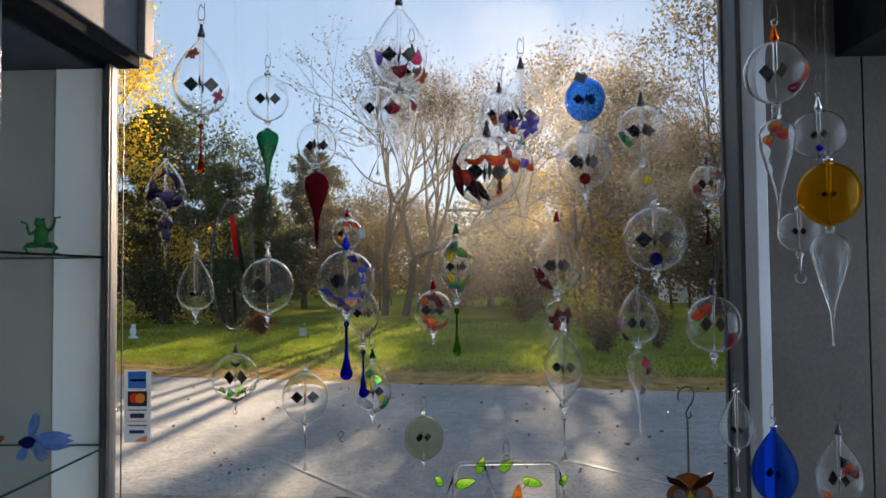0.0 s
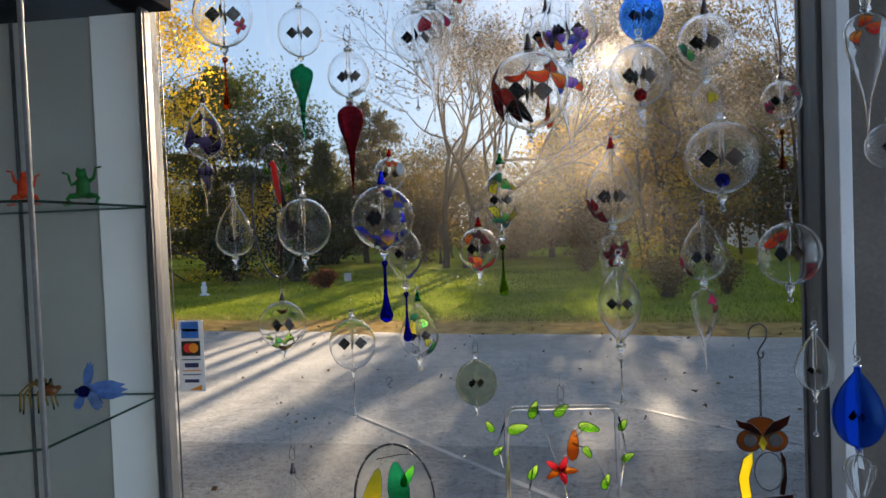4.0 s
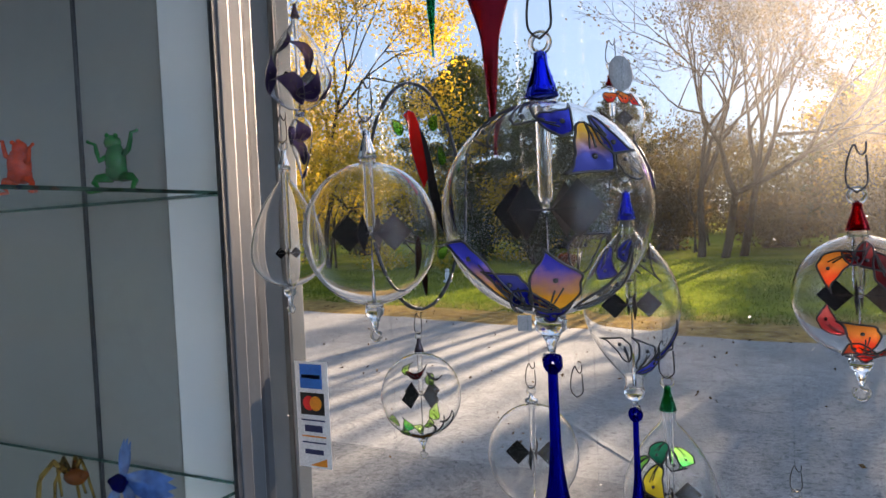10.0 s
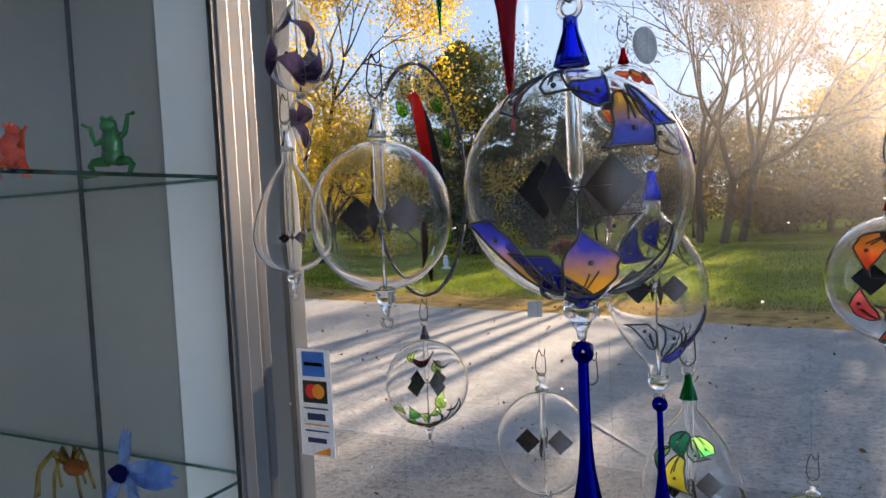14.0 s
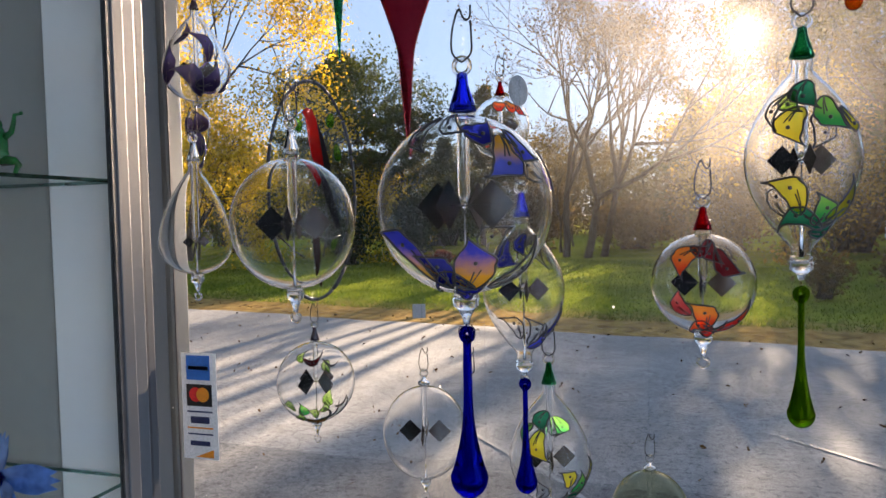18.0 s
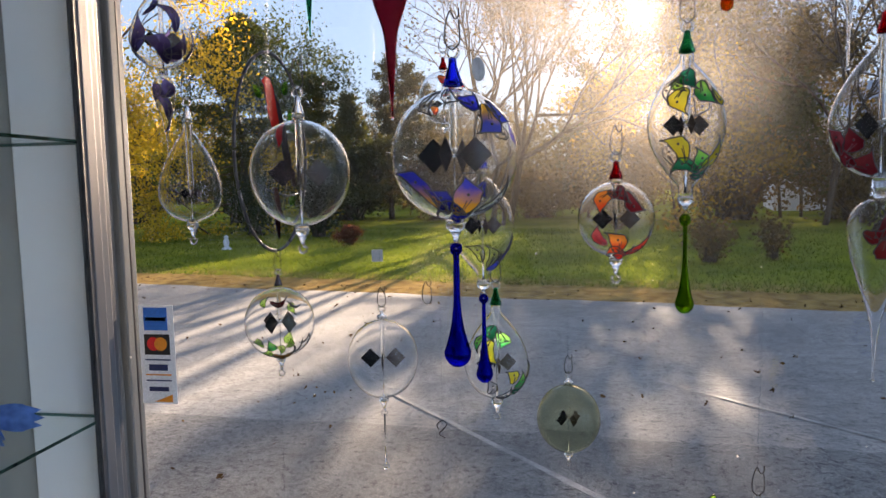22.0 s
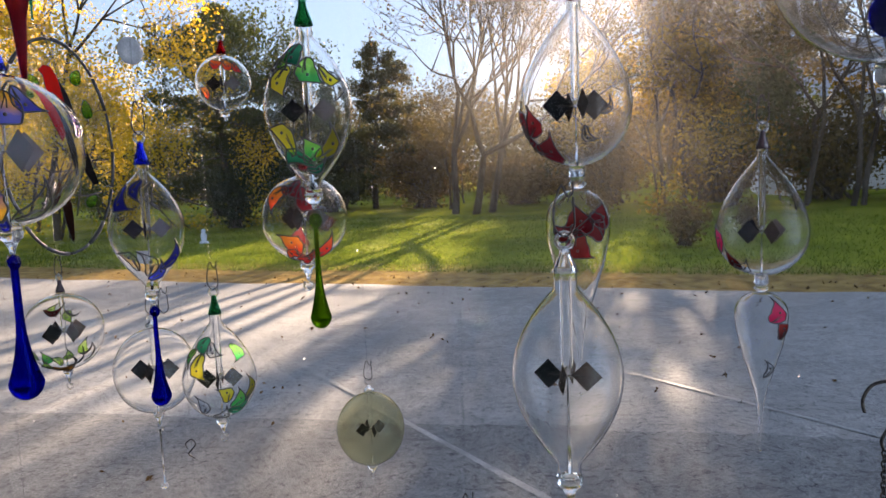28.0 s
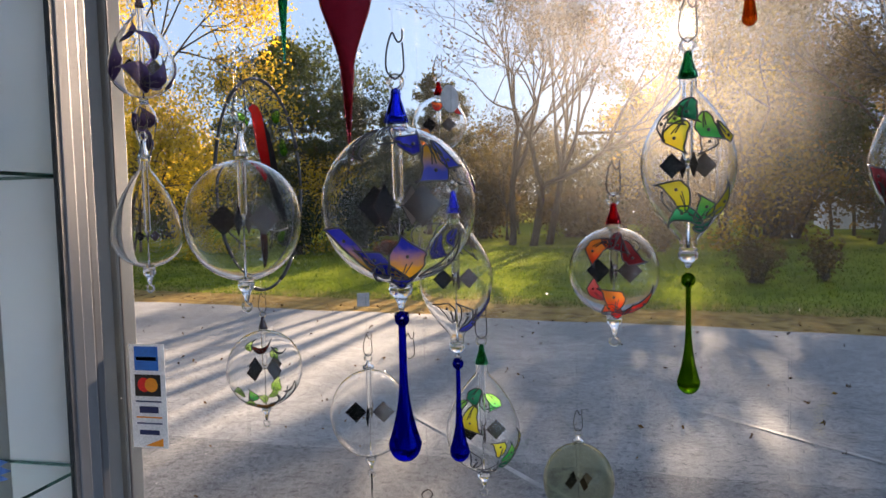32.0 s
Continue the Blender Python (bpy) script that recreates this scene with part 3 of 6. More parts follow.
def radius_at(prof, z):
    for (za, ra), (zb, rb) in zip(prof, prof[1:]):
        if za >= z >= zb:
            return ra + (rb - ra) * (za - z) / (za - zb + 1e-9)
    return prof[-1][1] if z < prof[-1][0] else prof[0][1]


def petal(bulb, prof, theta, z0, length, width, rot, mat, bend=0.22, lead=True):
    """A painted petal that lies on the bulb, with a hooked tip and a horn on one side. theta from the side that faces the room, to the right; rot 0 points up."""
    n, w = 30, 5
    th, ro = radians(theta), radians(rot)
    hand = -1 if bend < 0 else 1

    def place(a, b, off):
        sy = (a - 0.5) * length
        sx = b + bend * length * (math.sin(math.pi * a) - 1.25 * a ** 5)
        dx, dz = sx * math.cos(ro) + sy * math.sin(ro), sy * math.cos(ro) - sx * math.sin(ro)
        z = z0 + dz
        z = min(max(z, prof[-1][0] + 0.001), prof[0][0] - 0.001)
        r = max(radius_at(prof, z), 0.004) + off
        t = th + dx / max(r, 0.6 * radius_at(prof, z0))
        return (r * math.sin(t), -r * math.cos(t), z)

    def half(a, side):
        e = math.sin(math.pi * min(1.0, a ** 0.8)) ** 0.75 if a < 0.72 else (math.sin(math.pi * 0.72 ** 0.8) ** 0.75) * max(0.0, (1 - a) / 0.28) ** 1.35
        e *= 1.0 + 0.05 * math.sin(5 * math.pi * a + side)
        if side == hand:
            e += 0.34 * math.exp(-((a - 0.68) / 0.095) ** 2)
        return width * 0.5 * e
    s = Shape()
    vs = []
    for i in range(n + 1):
        l, r = -half(i / n, -1), half(i / n, 1)
        vs += [place(i / n, l + (r - l) * j / (w - 1), 0.0006) for j in range(w)]
    s.add(vs, [(i * w + j, i * w + j + 1, (i + 1) * w + j + 1, (i + 1) * w + j) for i in range(n) for j in range(w - 1)])
    part("petal", s, mat, bulb)
    if lead:
        loop = [place(i / n, -half(i / n, -1), 0.0008) for i in range(n + 1)] + [place(i / n, half(i / n, 1), 0.0008) for i in range(n - 1, 0, -1)]
        o = Shape().tube(loop, 0.0007, 4, close=True)
        o.tube([place(a, 0, 0.0009) for a in (0.03, 0.2, 0.4)], 0.0006, 3)
        o.tube([place(a, 0.16 * width * a / 0.45, 0.0009) for a in (0.03, 0.2, 0.45)], 0.0005, 3)
        o.ball(place(0.56, 0, 0.0008), 0.0015, 6)
        part("leading", o, OUTLINE, bulb)


def flower(bulb, prof, theta, z0, size, mats, count=5, turn=0.0, lead=True):
    for i in range(count):
        a = turn + 360 * i / count
        d = size * 0.55
        r = max(radius_at(prof, z0), 0.01)
        petal(bulb, prof, theta + math.degrees(d * math.sin(radians(a)) / r), z0 + d * math.cos(radians(a)), size, size * 0.6, a, mats[i % len(mats)], 0.12, lead)


def clip_and_thread(ob, z, double=True, clip=True, sway=0.0):
    """Bent wire clip above the ring, and the nylon thread up to the ceiling."""
    if clip:
        pts = [(0.0, 0, z - 0.002), (-0.006, 0, z + 0.004), (-0.0062, 0, z + 0.016), (-0.0035, 0, z + 0.027), (-0.001, 0, z + 0.031),
               (0.0008, 0, z + 0.027), (0.003, 0, z + 0.024), (0.0058, 0, z + 0.026), (0.0062, 0, z + 0.033)]
        part("clip", Shape().tube(bent(pts, 4), 0.0007, 5), WIRE, ob)
        pts = [(0.0, 0, z - 0.002), (0.006, 0, z + 0.003), (0.0066, 0, z + 0.012), (0.006, 0, z + 0.0235)]
        part("clip", Shape().tube(bent(pts, 4), 0.0007, 5), WIRE, ob)
    zt = z + (0.029 if clip else 0.0)
    for k in ((-0.0012, 0.0012) if double else (0.0,)):
        part("thread", Shape().tube([(k * 0.2 - (0.001 if clip else 0), 0, zt), (k, 0, zt + 0.2), (k * 2 + sway, 0, CEILING - ob.location.z)], 0.00022, 4), THREAD, ob)


def vanes(ob, z, size, angle):
    """Four diamond vanes on a little cross, black on one side, pale on the other."""
    hub = Shape().lathe([(z + 0.006, 0.0005), (z + 0.004, 0.0022), (z - 0.001, 0.0022), (z - 0.0022, 0.001)], 8)
    rotor = part("rotor", hub, CLEARSOLID, ob)
    for k in range(4):
        a = radians(angle + 90 * k)
        c, s = math.cos(a), math.sin(a)
        part("arm", Shape().tube([(0, 0, z), (c * size * 0.8, s * size * 0.8, z)], 0.0006, 4), WIRE, rotor)
        q = size * 0.66
        cen = size * 0.84
        tilt = 0.0003
        def at(u, w, d):
            return (c * (cen + u) - s * d, s * (cen + u) + c * d, z + w)
        ring = [(q, 0), (0, q), (-q, 0), (0, -q)]
        v = Shape()
        v.add([at(u, w, -tilt) for u, w in ring], [(0, 1, 2, 3)], 0, False)
        v.add([at(u, w, tilt) for u, w in ring], [(3, 2, 1, 0)], 1, False)
        v.add([at(u, w, d) for u, w in ring for d in (-tilt, tilt)], [(2 * i, 2 * ((i + 1) % 4), 2 * ((i + 1) % 4) + 1, 2 * i + 1) for i in range(4)], 0, False)
        part("vane", v, (GREYVANE, BLACKVANE), rotor)


def drop_profile(top, tip, R, stem=None):
    stem = stem or 0.24 * R
    L = top - tip
    prof = []
    for i in range(37):
        u = math.sin(0.5 * math.pi * i / 36)
        z = top - L * u
        b = tip + R * 1.15
        if z > b:
            v = (z - b) / (top - b)
            r = stem * (1.15 - 0.25 * v) + (R - stem * 1.15) * max(0.0, 1 - v / 0.62) ** 2.3
        else:
            v = (b - z) / (b - tip)
            r = R * math.sqrt(max(0.0, 1 - v * v))
        prof.append((z, max(r, 0.0002)))
    return prof


def spike_profile(top, wide, tip, R, waist=0.75, n=30):
    """A hollow onion that runs out into a long point."""
    prof = []
    for i in range(n + 1):
        u = i / n
        z = top + (tip - top) * (u ** 1.3)
        if z > wide:
            v = (z - wide) / (top - wide)
            r = R * math.sqrt(max(0, 1 - v * v))
        else:
            v = (wide - z) / (wide - tip)
            k = 0.55 if waist < 0.6 else 0.70
            r = R * (k * (0.5 + 0.5 * math.cos(math.pi * min(1.0, v / waist))) + (1 - k) * (1 - v) ** 0.9)
        prof.append((z, max(r, 0.0012)))
    return prof


def radiometer(label, x, y, kind, R, top, wide, bot, cap=None, caph=0.02, tail=0.0, curl=True, glass=None, pendant=None,
               angle=0.0, clip=True, double=True, petals=(), flowers=(), bead=None, rotor=True, vane=None, ring=True, rod=None, name="glass_radiometer", neck=0.0065, aim=None):
    """One hanging light mill. Heights are above the floor; the parts are built about the bulb's middle."""
    zc = wide
    glass = glass or CLEAR
    ob = thing(name, None, None, label, "radiometer", "hanging glass radiometers", (x, y, zc))
    t, b = top - zc, bot - zc
    prof = body_profile(kind, R, t, 0.0, b, neck=neck)
    nb = neck
    prof = [(t + 0.004, nb * 0.9), (t + 0.0015, nb * 1.0)] + prof + [(b - 0.0015, nb * 1.15), (b - 0.004, nb * 0.8)]
    wall = Shape().lathe(prof, 40)
    if glass in BLOWN:
        inner = [(z - 0.0009 * (2 * (z - b) / (t - b) - 1), max(r - 0.0007, 0.0015)) for z, r in prof]
        wall.lathe(inner[::-1], 40)
    bulb = part("bulb", wall, glass, ob)
    # inner tube that carries the needle's cup, and the needle from below
    if rotor:
        part("inner_tube", Shape().lathe([(t, 0.0040), (0.008, 0.0040), (0.005, 0.0034), (0.004, 0.0024)], 14).lathe([(0.0042, 0.0020), (0.006, 0.0024), (0.009, 0.0026), (t, 0.0026)], 14), CLEAR, ob)
        part("needle", Shape().tube([(0, 0, b), (0, 0, b + (0 - b) * 0.45), (0, 0, -0.001)], [0.0016, 0.0010, 0.0004], 6), CLEARSOLID, ob)
        vanes(ob, 0.0, vane or R * 0.42, angle)
    z = t + 0.004
    if cap:
        h = caph
        part("cap", Shape().lathe([(z - 0.001, 0.0004), (z - 0.001, nb * 1.2), (z + h * 0.25, nb * 0.95), (z + h * 0.7, nb * 0.52), (z + h, nb * 0.45), (z + h + 0.001, 0.0004)], 16), cap, ob)
        z += h
    else:
        part("collar", Shape().lathe([(z - 0.001, 0.0004), (z - 0.001, nb * 1.3), (z + 0.003, nb * 1.3), (z + 0.005, nb * 0.6), (z + 0.009, 0.0022), (z + 0.010, 0.0004)], 14), CLEARSOLID, ob)
        z += 0.009
    if ring:
        rr = 0.0052
        part("ring", Shape().tube([(rr * math.sin(2 * math.pi * i / 16), 0, z + rr - rr * math.cos(2 * math.pi * i / 16)) for i in range(16)], 0.0016, 7, close=True), CLEARSOLID, ob)
        z += 2 * rr
    clip_and_thread(ob, z - 0.001, double, clip)
    # stub below the bulb
    zb = b - 0.004
    low = zb
    if tail:
        e = tail - zc
        L = zb - e
        part("stub", Shape().lathe([(zb + 0.001, 0.0004), (zb + 0.001, nb * 1.2), (zb - 0.004, nb * 1.1), (zb - 0.006, nb * 0.75), (zb - L * 0.45, 0.0028), (zb - L * 0.62, 0.002), (zb - L * 0.64, 0.0003)], 14), CLEARSOLID, ob)
        if curl:
            q = L * 0.19
            pts = [(0, 0, zb - L * 0.55), (0.001, 0, zb - L * 0.7)] + [(q * 0.9 * math.sin(a), 0, zb - L + q - q * math.cos(a)) for a in [radians(v) for v in (110, 60, 10, -40, -90, -130)]]
            part("hook", Shape().tube(bent(pts, 4), 0.0014, 7), CLEARSOLID, ob)
        low = e
    if rod:
        e = rod - zc
        part("rod", Shape().tube([(0, 0, low + 0.004), (0, 0, e + 0.008)], 0.0014, 6), CLEARSOLID, ob)
        part("rod_end", Shape().lathe(drop_profile(e + 0.02, e, 0.0062, 0.0015), 14), CLEARSOLID, ob)
    if bead:
        bz, br, bm = bead
        part("bead", Shape().ball((0, -R * 0.06, bz - zc), br, 20), bm, ob)
    if pendant:
        style, ptop, pwide, ptip, pr, pm = pendant
        p0, pw, p1 = ptop - zc, pwide - zc, ptip - zc
        if style == "drop":
            pd = part("drop", Shape().lathe([(p0 + 0.001, 0.0003)] + drop_profile(p0, p1, pr), 22), pm, ob)
            part("drop_ring", Shape().tube([(0.0032 * math.sin(2 * math.pi * i / 14), 0.0006, p0 + 0.001 - 0.0036 * math.cos(2 * math.pi * i / 14)) for i in range(14)], 0.0024, 6, close=True), pm, pd)
        else:
            pp = spike_profile(p0, pw, p1, pr, 0.5 if style == "onion" else 0.75)
            rib = 0.085 if style == "ribbed" else 0.012
            wind = 5 if style == "ribbed" else 26
            full = [(p0 + 0.006, 0.0045), (p0 + 0.003, 0.0048)] + pp
            wall = Shape().lathe(full, 48, rib=rib, ribs=8, twist=wind)
            if pm in BLOWN:
                wall.lathe([(z, max(r - 0.0010, 0.0004)) for z, r in full][::-1], 48, rib=rib * 0.6, ribs=8, twist=wind)
            pd = part("pendant", wall, pm, ob)
            part("neck_bead", Shape().lathe([(p0 + (low - p0) * q + 0.0, r) for q, r in ((1.0, 0.004), (0.75, 0.0085), (0.5, 0.0055), (0.25, 0.009), (0.0, 0.0045))][::1], 14), CLEARSOLID, pd)
            part("tip", Shape().ball((0, 0, p1), 0.0022, 8), CLEARSOLID, pd)
            if style == "painted":
                for (th, dz, ln, wd, ro, mt) in pendant_petals.get(label, ()):
                    petal(pd, pp, th - 15 * (x > 0.4), pw + dz, ln, wd, ro, mt)
    if aim is None:
        px, py = (0.05, 0.9) if wide < 1.72 and x < 0.5 else (0.12, 0.1)
        aim = math.degrees(math.atan2(px - x, y - py))
    for p in petals:
        th, h, ln, wd, ro, mt = p[:6]
        petal(bulb, prof, th + aim, h * R, ln * 0.92, wd * 0.84, ro, mt, *(p[6:] if len(p) > 6 else ()))
    for th, h, size, mts, cnt, tn in flowers:
        flower(bulb, prof, th + aim, h * R, size, mts, cnt, tn, size > 0.012)
    return ob


pendant_petals = {}


# ---- trees ----
def grow(rng, start, way, length, radius, depth, segs, tips, spread, shrink):
    p, d = np.array(start, float), np.array(way, float)
    k = 3
    for i in range(k):
        d = d + rng.normal(0, 0.10, 3) + np.array([0, 0, 0.05])
        d /= np.linalg.norm(d)
        q = p + d * length / k
        segs.append((p, q, radius * (1 - 0.3 * i / k), radius * (1 - 0.3 * (i + 1) / k)))
        p = q
        if depth <= 2:
            tips.append(p)
    if depth == 0:
        return
    for j in range(rng.integers(2, 4)):
        e = d + rng.normal(0, spread, 3)
        e /= np.linalg.norm(e)
        grow(rng, p, e, length * shrink * rng.uniform(0.8, 1.15), radius * 0.62, depth - 1, segs, tips, spread, shrink)


def limbs(segs, n=5):
    s = Shape()
    for p, q, ra, rb in segs:
        s.tube([p, q], [ra, rb], n if ra > 0.02 else 3, caps=False)
    return s


def leaves(rng, centres, count, spread, size, slim=0.62):
    c = np.asarray(centres)[rng.integers(0, len(centres), count)] + rng.normal(0, spread, (count, 3))
    u = rng.normal(0, 1, (count, 3))
    u /= np.linalg.norm(u, axis=1)[:, None]
    w = rng.normal(0, 1, (count, 3))
    w -= u * (w * u).sum(1)[:, None]
    w /= np.linalg.norm(w, axis=1)[:, None]
    sz = size * rng.uniform(0.5, 1.3, count)[:, None]
    u, w = u * sz, w * sz * slim
    v = np.stack([c - u, c + w * 0.9, c + u, c - w], 1).reshape(-1, 3)
    s = Shape()
    s.v = v.tolist()
    s.f = np.arange(count * 4).reshape(-1, 4).tolist()
    s.m, s.s = [0] * count, [False] * count
    return s


def tree(label, x, y, height, seed, leaf, count, size, spread=0.5, depth=5, stems=1, trunk=0.3, lean=0.25, foliage=0.45):
    rng = np.random.default_rng(seed)
    segs, tips = [], []
    for k in range(stems):
        w = np.array([rng.normal(0, lean * (0.4 if stems == 1 else 1)), rng.normal(0, lean), 1.0])
        grow(rng, (rng.normal(0, 0.15) * (stems > 1), rng.normal(0, 0.15) * (stems > 1), -0.1), w / np.linalg.norm(w), 1.0, 0.04, depth, segs, tips, spread, 0.80)
    top = max(p[2] for p in tips)
    f = height / top
    segs = [(p * f, q * f, max(ra * f * trunk / 0.3, 0.006), max(rb * f * trunk / 0.3, 0.005)) for p, q, ra, rb in segs]
    tips = [p * f for p in tips]
    ob = thing("tree", None, None, label, "tree", "trees beyond the lawn", (x, y, 0))
    part("trunk", limbs(segs), BARK, ob)
    if count:
        part("crown", leaves(rng, tips, count, foliage, size), leaf, ob)
    return ob


def conifer(label, x, y, height, seed, width, count, leaf=None):
    rng = np.random.default_rng(seed)
    segs, tips = [(np.array((0, 0, -0.1)), np.array((0, 0, height * 0.5)), 0.16, 0.1), (np.array((0, 0, height * 0.5)), np.array((0, 0, height)), 0.1, 0.02)], []
    for i in range(70):
        u = (i + 0.5) / 70
        z = height * (0.10 + 0.9 * u)
        a = i * 2.4
        L = width * (1 - u) ** 0.8 * rng.uniform(0.7, 1.15) + 0.15
        e = np.array((math.cos(a) * L, math.sin(a) * L, z - 0.12 * L + rng.normal(0, 0.1)))
        segs.append((np.array((0, 0, z)), e, 0.03, 0.008))
        for k in range(6):
            tips.append(np.array((0, 0, z)) * (1 - k / 6) + e * (k / 6) + (e - np.array((0, 0, z))) / 6)
    ob = thing("conifer", None, None, label, "tree", "trees beyond the lawn", (x, y, 0))
    part("trunk", limbs(segs), BARK, ob)
    part("crown", leaves(rng, tips, count, 0.17, 0.13, 0.4), leaf or NEEDLE, ob)
    return ob


def pine(label, x, y, height, seed, width, count, leaf):
    """An open old pine: uneven tiers of level limbs that carry flat tufts, with sky between them."""
    rng = np.random.default_rng(seed)
    segs, tips = [], []
    p = np.array((0.0, 0.0, -0.1))
    spine = [p]
    for i in range(8):
        q = p + np.array((rng.normal(0, 0.10), rng.normal(0, 0.10), height / 8))
        segs.append((p, q, 0.17 * (1 - i / 9), 0.17 * (1 - (i + 1) / 9)))
        p = q
        spine.append(p)
    for i in range(58):
        u = 0.12 + 0.88 * (i + rng.uniform(0, 1)) / 58
        k = min(int(u * 8), 7)
        b = spine[k] + (spine[k + 1] - spine[k]) * (u * 8 - k)
        a = rng.uniform(0, 6.28)
        L = width * (0.25 + 0.95 * (1 - u) ** 0.6) * rng.uniform(0.45, 1.15)
        e = b + np.array((math.cos(a) * L, math.sin(a) * L, L * rng.uniform(-0.10, 0.32)))
        m = (b + e) / 2 + np.array((0, 0, -0.08 * L))
        segs += [(b, m, 0.035, 0.022), (m, e, 0.022, 0.008)]
        for j in range(int(4 + 5 * L)):
            t = rng.uniform(0.35, 1.05)
            c = b * (1 - t) + e * t
            side = rng.normal(0, 0.20 * L * t + 0.05)
            tips.append(c + np.array((-math.sin(a) * side, math.cos(a) * side, rng.normal(0.05, 0.06))))
    ob = thing("pine", None, None, label, "tree", "trees beyond the lawn", (x, y, 0))
    part("trunk", limbs(segs), BARK, ob)
    part("crown", leaves(rng, tips, count, 0.12, 0.10, 0.35), leaf, ob)
    return ob


def shrub(label, x, y, w, h, seed, leaf, count, size=0.08, group="shrubs on the lawn"):
    rng = np.random.default_rng(seed)
    segs, tips = [], []
    for i in range(26):
        a, t = rng.uniform(0, 6.28), rng.uniform(0.1, 1.0)
        e = np.array((math.cos(a) * w * 0.5 * t, math.sin(a) * w * 0.5 * t, h * (0.35 + 0.6 * math.sqrt(1 - 0.85 * t * t)) * rng.uniform(0.75, 1.05)))
        b = np.array((rng.normal(0, 0.06) * w, rng.normal(0, 0.06) * w, 0))
        m = b * 0.5 + e * 0.5 + np.array((0, 0, 0.1 * h))
        segs += [(b, m, 0.02 * h, 0.012 * h), (m, e, 0.012 * h, 0.005)]
        tips += [m, e, e * 0.75 + m * 0.25, (m + e) / 2, m * 0.6 + b * 0.4]
    ob = thing("shrub", None, None, label, "shrub", group, (x, y, 0))
    part("stems", limbs(segs, 4), BARK, ob)
    part("foliage", leaves(rng, tips, count, 0.13 * h, size), leaf, ob)
    return ob

# ---- ground and paving ----
def edge_y(x):
    return 10.15 - 0.20 * x + 0.0045 * max(0.0, -x - 4) ** 2 + 0.05 * math.sin(1.7 * x) + 0.03 * math.sin(5.1 * x + 1)


g = Shape()
g.add([(-1500, -1500, -0.03), (1500, -1500, -0.03), (1500, 1500, -0.03), (-1500, 1500, -0.03)], [(0, 1, 2, 3)], 0, False)
thing("ground", g, LAWN, "mown autumn lawn with a dry leafy verge", "lawn", kind="structure")
g = Shape()
xs = [-40 + i * 0.25 for i in range(321)]
top = [(x, edge_y(x), 0.0) for x in xs] + [(x, 2.42, 0.0) for x in xs]
n = len(xs)
g.add(top, [(n + i, n + i + 1, i + 1, i) for i in range(n - 1)], 0, False)
low = [(x, edge_y(x) + 0.015, -0.03) for x in xs]
g.add([(x, edge_y(x), 0.0) for x in xs] + low, [(i, i + 1, n + i + 1, n + i) for i in range(n - 1)], 0, False)
pavement = thing("pavement", g, ASPHALT, "worn grey asphalt of the car park", "pavement", kind="structure")


def stripe(a, b, width=0.085):
    a, b = Vector((*a, 0)), Vector((*b, 0))
    d = (b - a).normalized()
    q = Vector((-d.y, d.x, 0)) * width / 2
    s, k = Shape(), 26
    rng = random.Random(5)
    vs = []
    for i in range(k + 1):
        p = a + (b - a) * i / k
        for sg in (-1, 1):
            e = p + q * sg * rng.uniform(0.75, 1.1)
            vs.append((e.x, e.y, 0.0055))
    s.add(vs, [(2 * i, 2 * i + 1, 2 * i + 3, 2 * i + 2) for i in range(k)], 0, False)
    part("parking_line", s, LINEPAINT, pavement, "worn white painted parking line")


# newer, darker strip of asphalt along the shop front
k = [(-40 + i * 0.5, 5.03 - 0.055 * (-40 + i * 0.5) + 0.025 * math.sin(2.3 * i) + 0.018 * math.sin(5.9 * i)) for i in range(161)]
n = len(k)
strip = Shape().add([(x, max(y, 2.5), 0.003) for x, y in k] + [(x, 2.43, 0.003) for x, y in k], [(n + i, n + i + 1, i + 1, i) for i in range(n - 1)], 0, False)
part("asphalt_strip", strip, DARKASPHALT, pavement, "darker newer asphalt along the shop")

stripe((-1.9, 6.5), (1.4, 2.75), 0.045)
stripe((0.70, 6.32), (3.9, 3.05), 0.040)
stripe((-9.3, 10.3), (-6.2, 6.6), 0.07)

# ---- the shop room ----
GLASS_Y = 2.172
W0, W1, SILL = -1.12, 0.86, 0.42


def slab(name, lo, hi, mat, label, category):
    return thing(name, Shape().box(lo, hi), mat, label, category, kind="structure")


slab("wall_window_left", (-2.9, 2.21, 0.0), (-1.11, 2.30, 2.9), PILLARPAINT, "grey painted wall beside the shop window", "wall")
slab("wall_window_right", (0.872, 2.21, 0.0), (2.9, 2.27, 2.9), ROOMWALL, "plain plastered wall beside the shop window", "wall")
slab("wall_window_below", (-1.11, 2.21, 0.0), (0.87, 2.40, SILL), ROOMWALL, "low plastered wall under the shop window", "wall")
slab("wall_west", (-3.0, -3.6, 0.0), (-2.9, 2.40, 2.9), ROOMWALL, "plain plastered side wall", "wall")
# the wide opening is added to hold the fill lamp; unseen
thing("wall_east", Shape().box((2.9, 1.62, 0.0), (3.0, 2.40, 2.9)).box((2.9, -3.6, 0.0), (3.0, 1.62, 0.23)).box((2.9, -3.6, 2.77), (3.0, 1.62, 2.9)).box((2.9, -3.6, 0.23), (3.0, -1.42, 2.77)), ROOMWALL, "plain plastered side wall with an added wide opening", "wall", kind="structure")
slab("wall_back", (-2.9, -3.6, 0.0), (2.9, -3.5, 2.9), ROOMWALL, "plain plastered back wall", "wall")
slab("floor", (-2.9, -3.5, 0.0), (2.9, 2.21, 0.02), ROOMFLOOR, "pale shop floor", "floor")
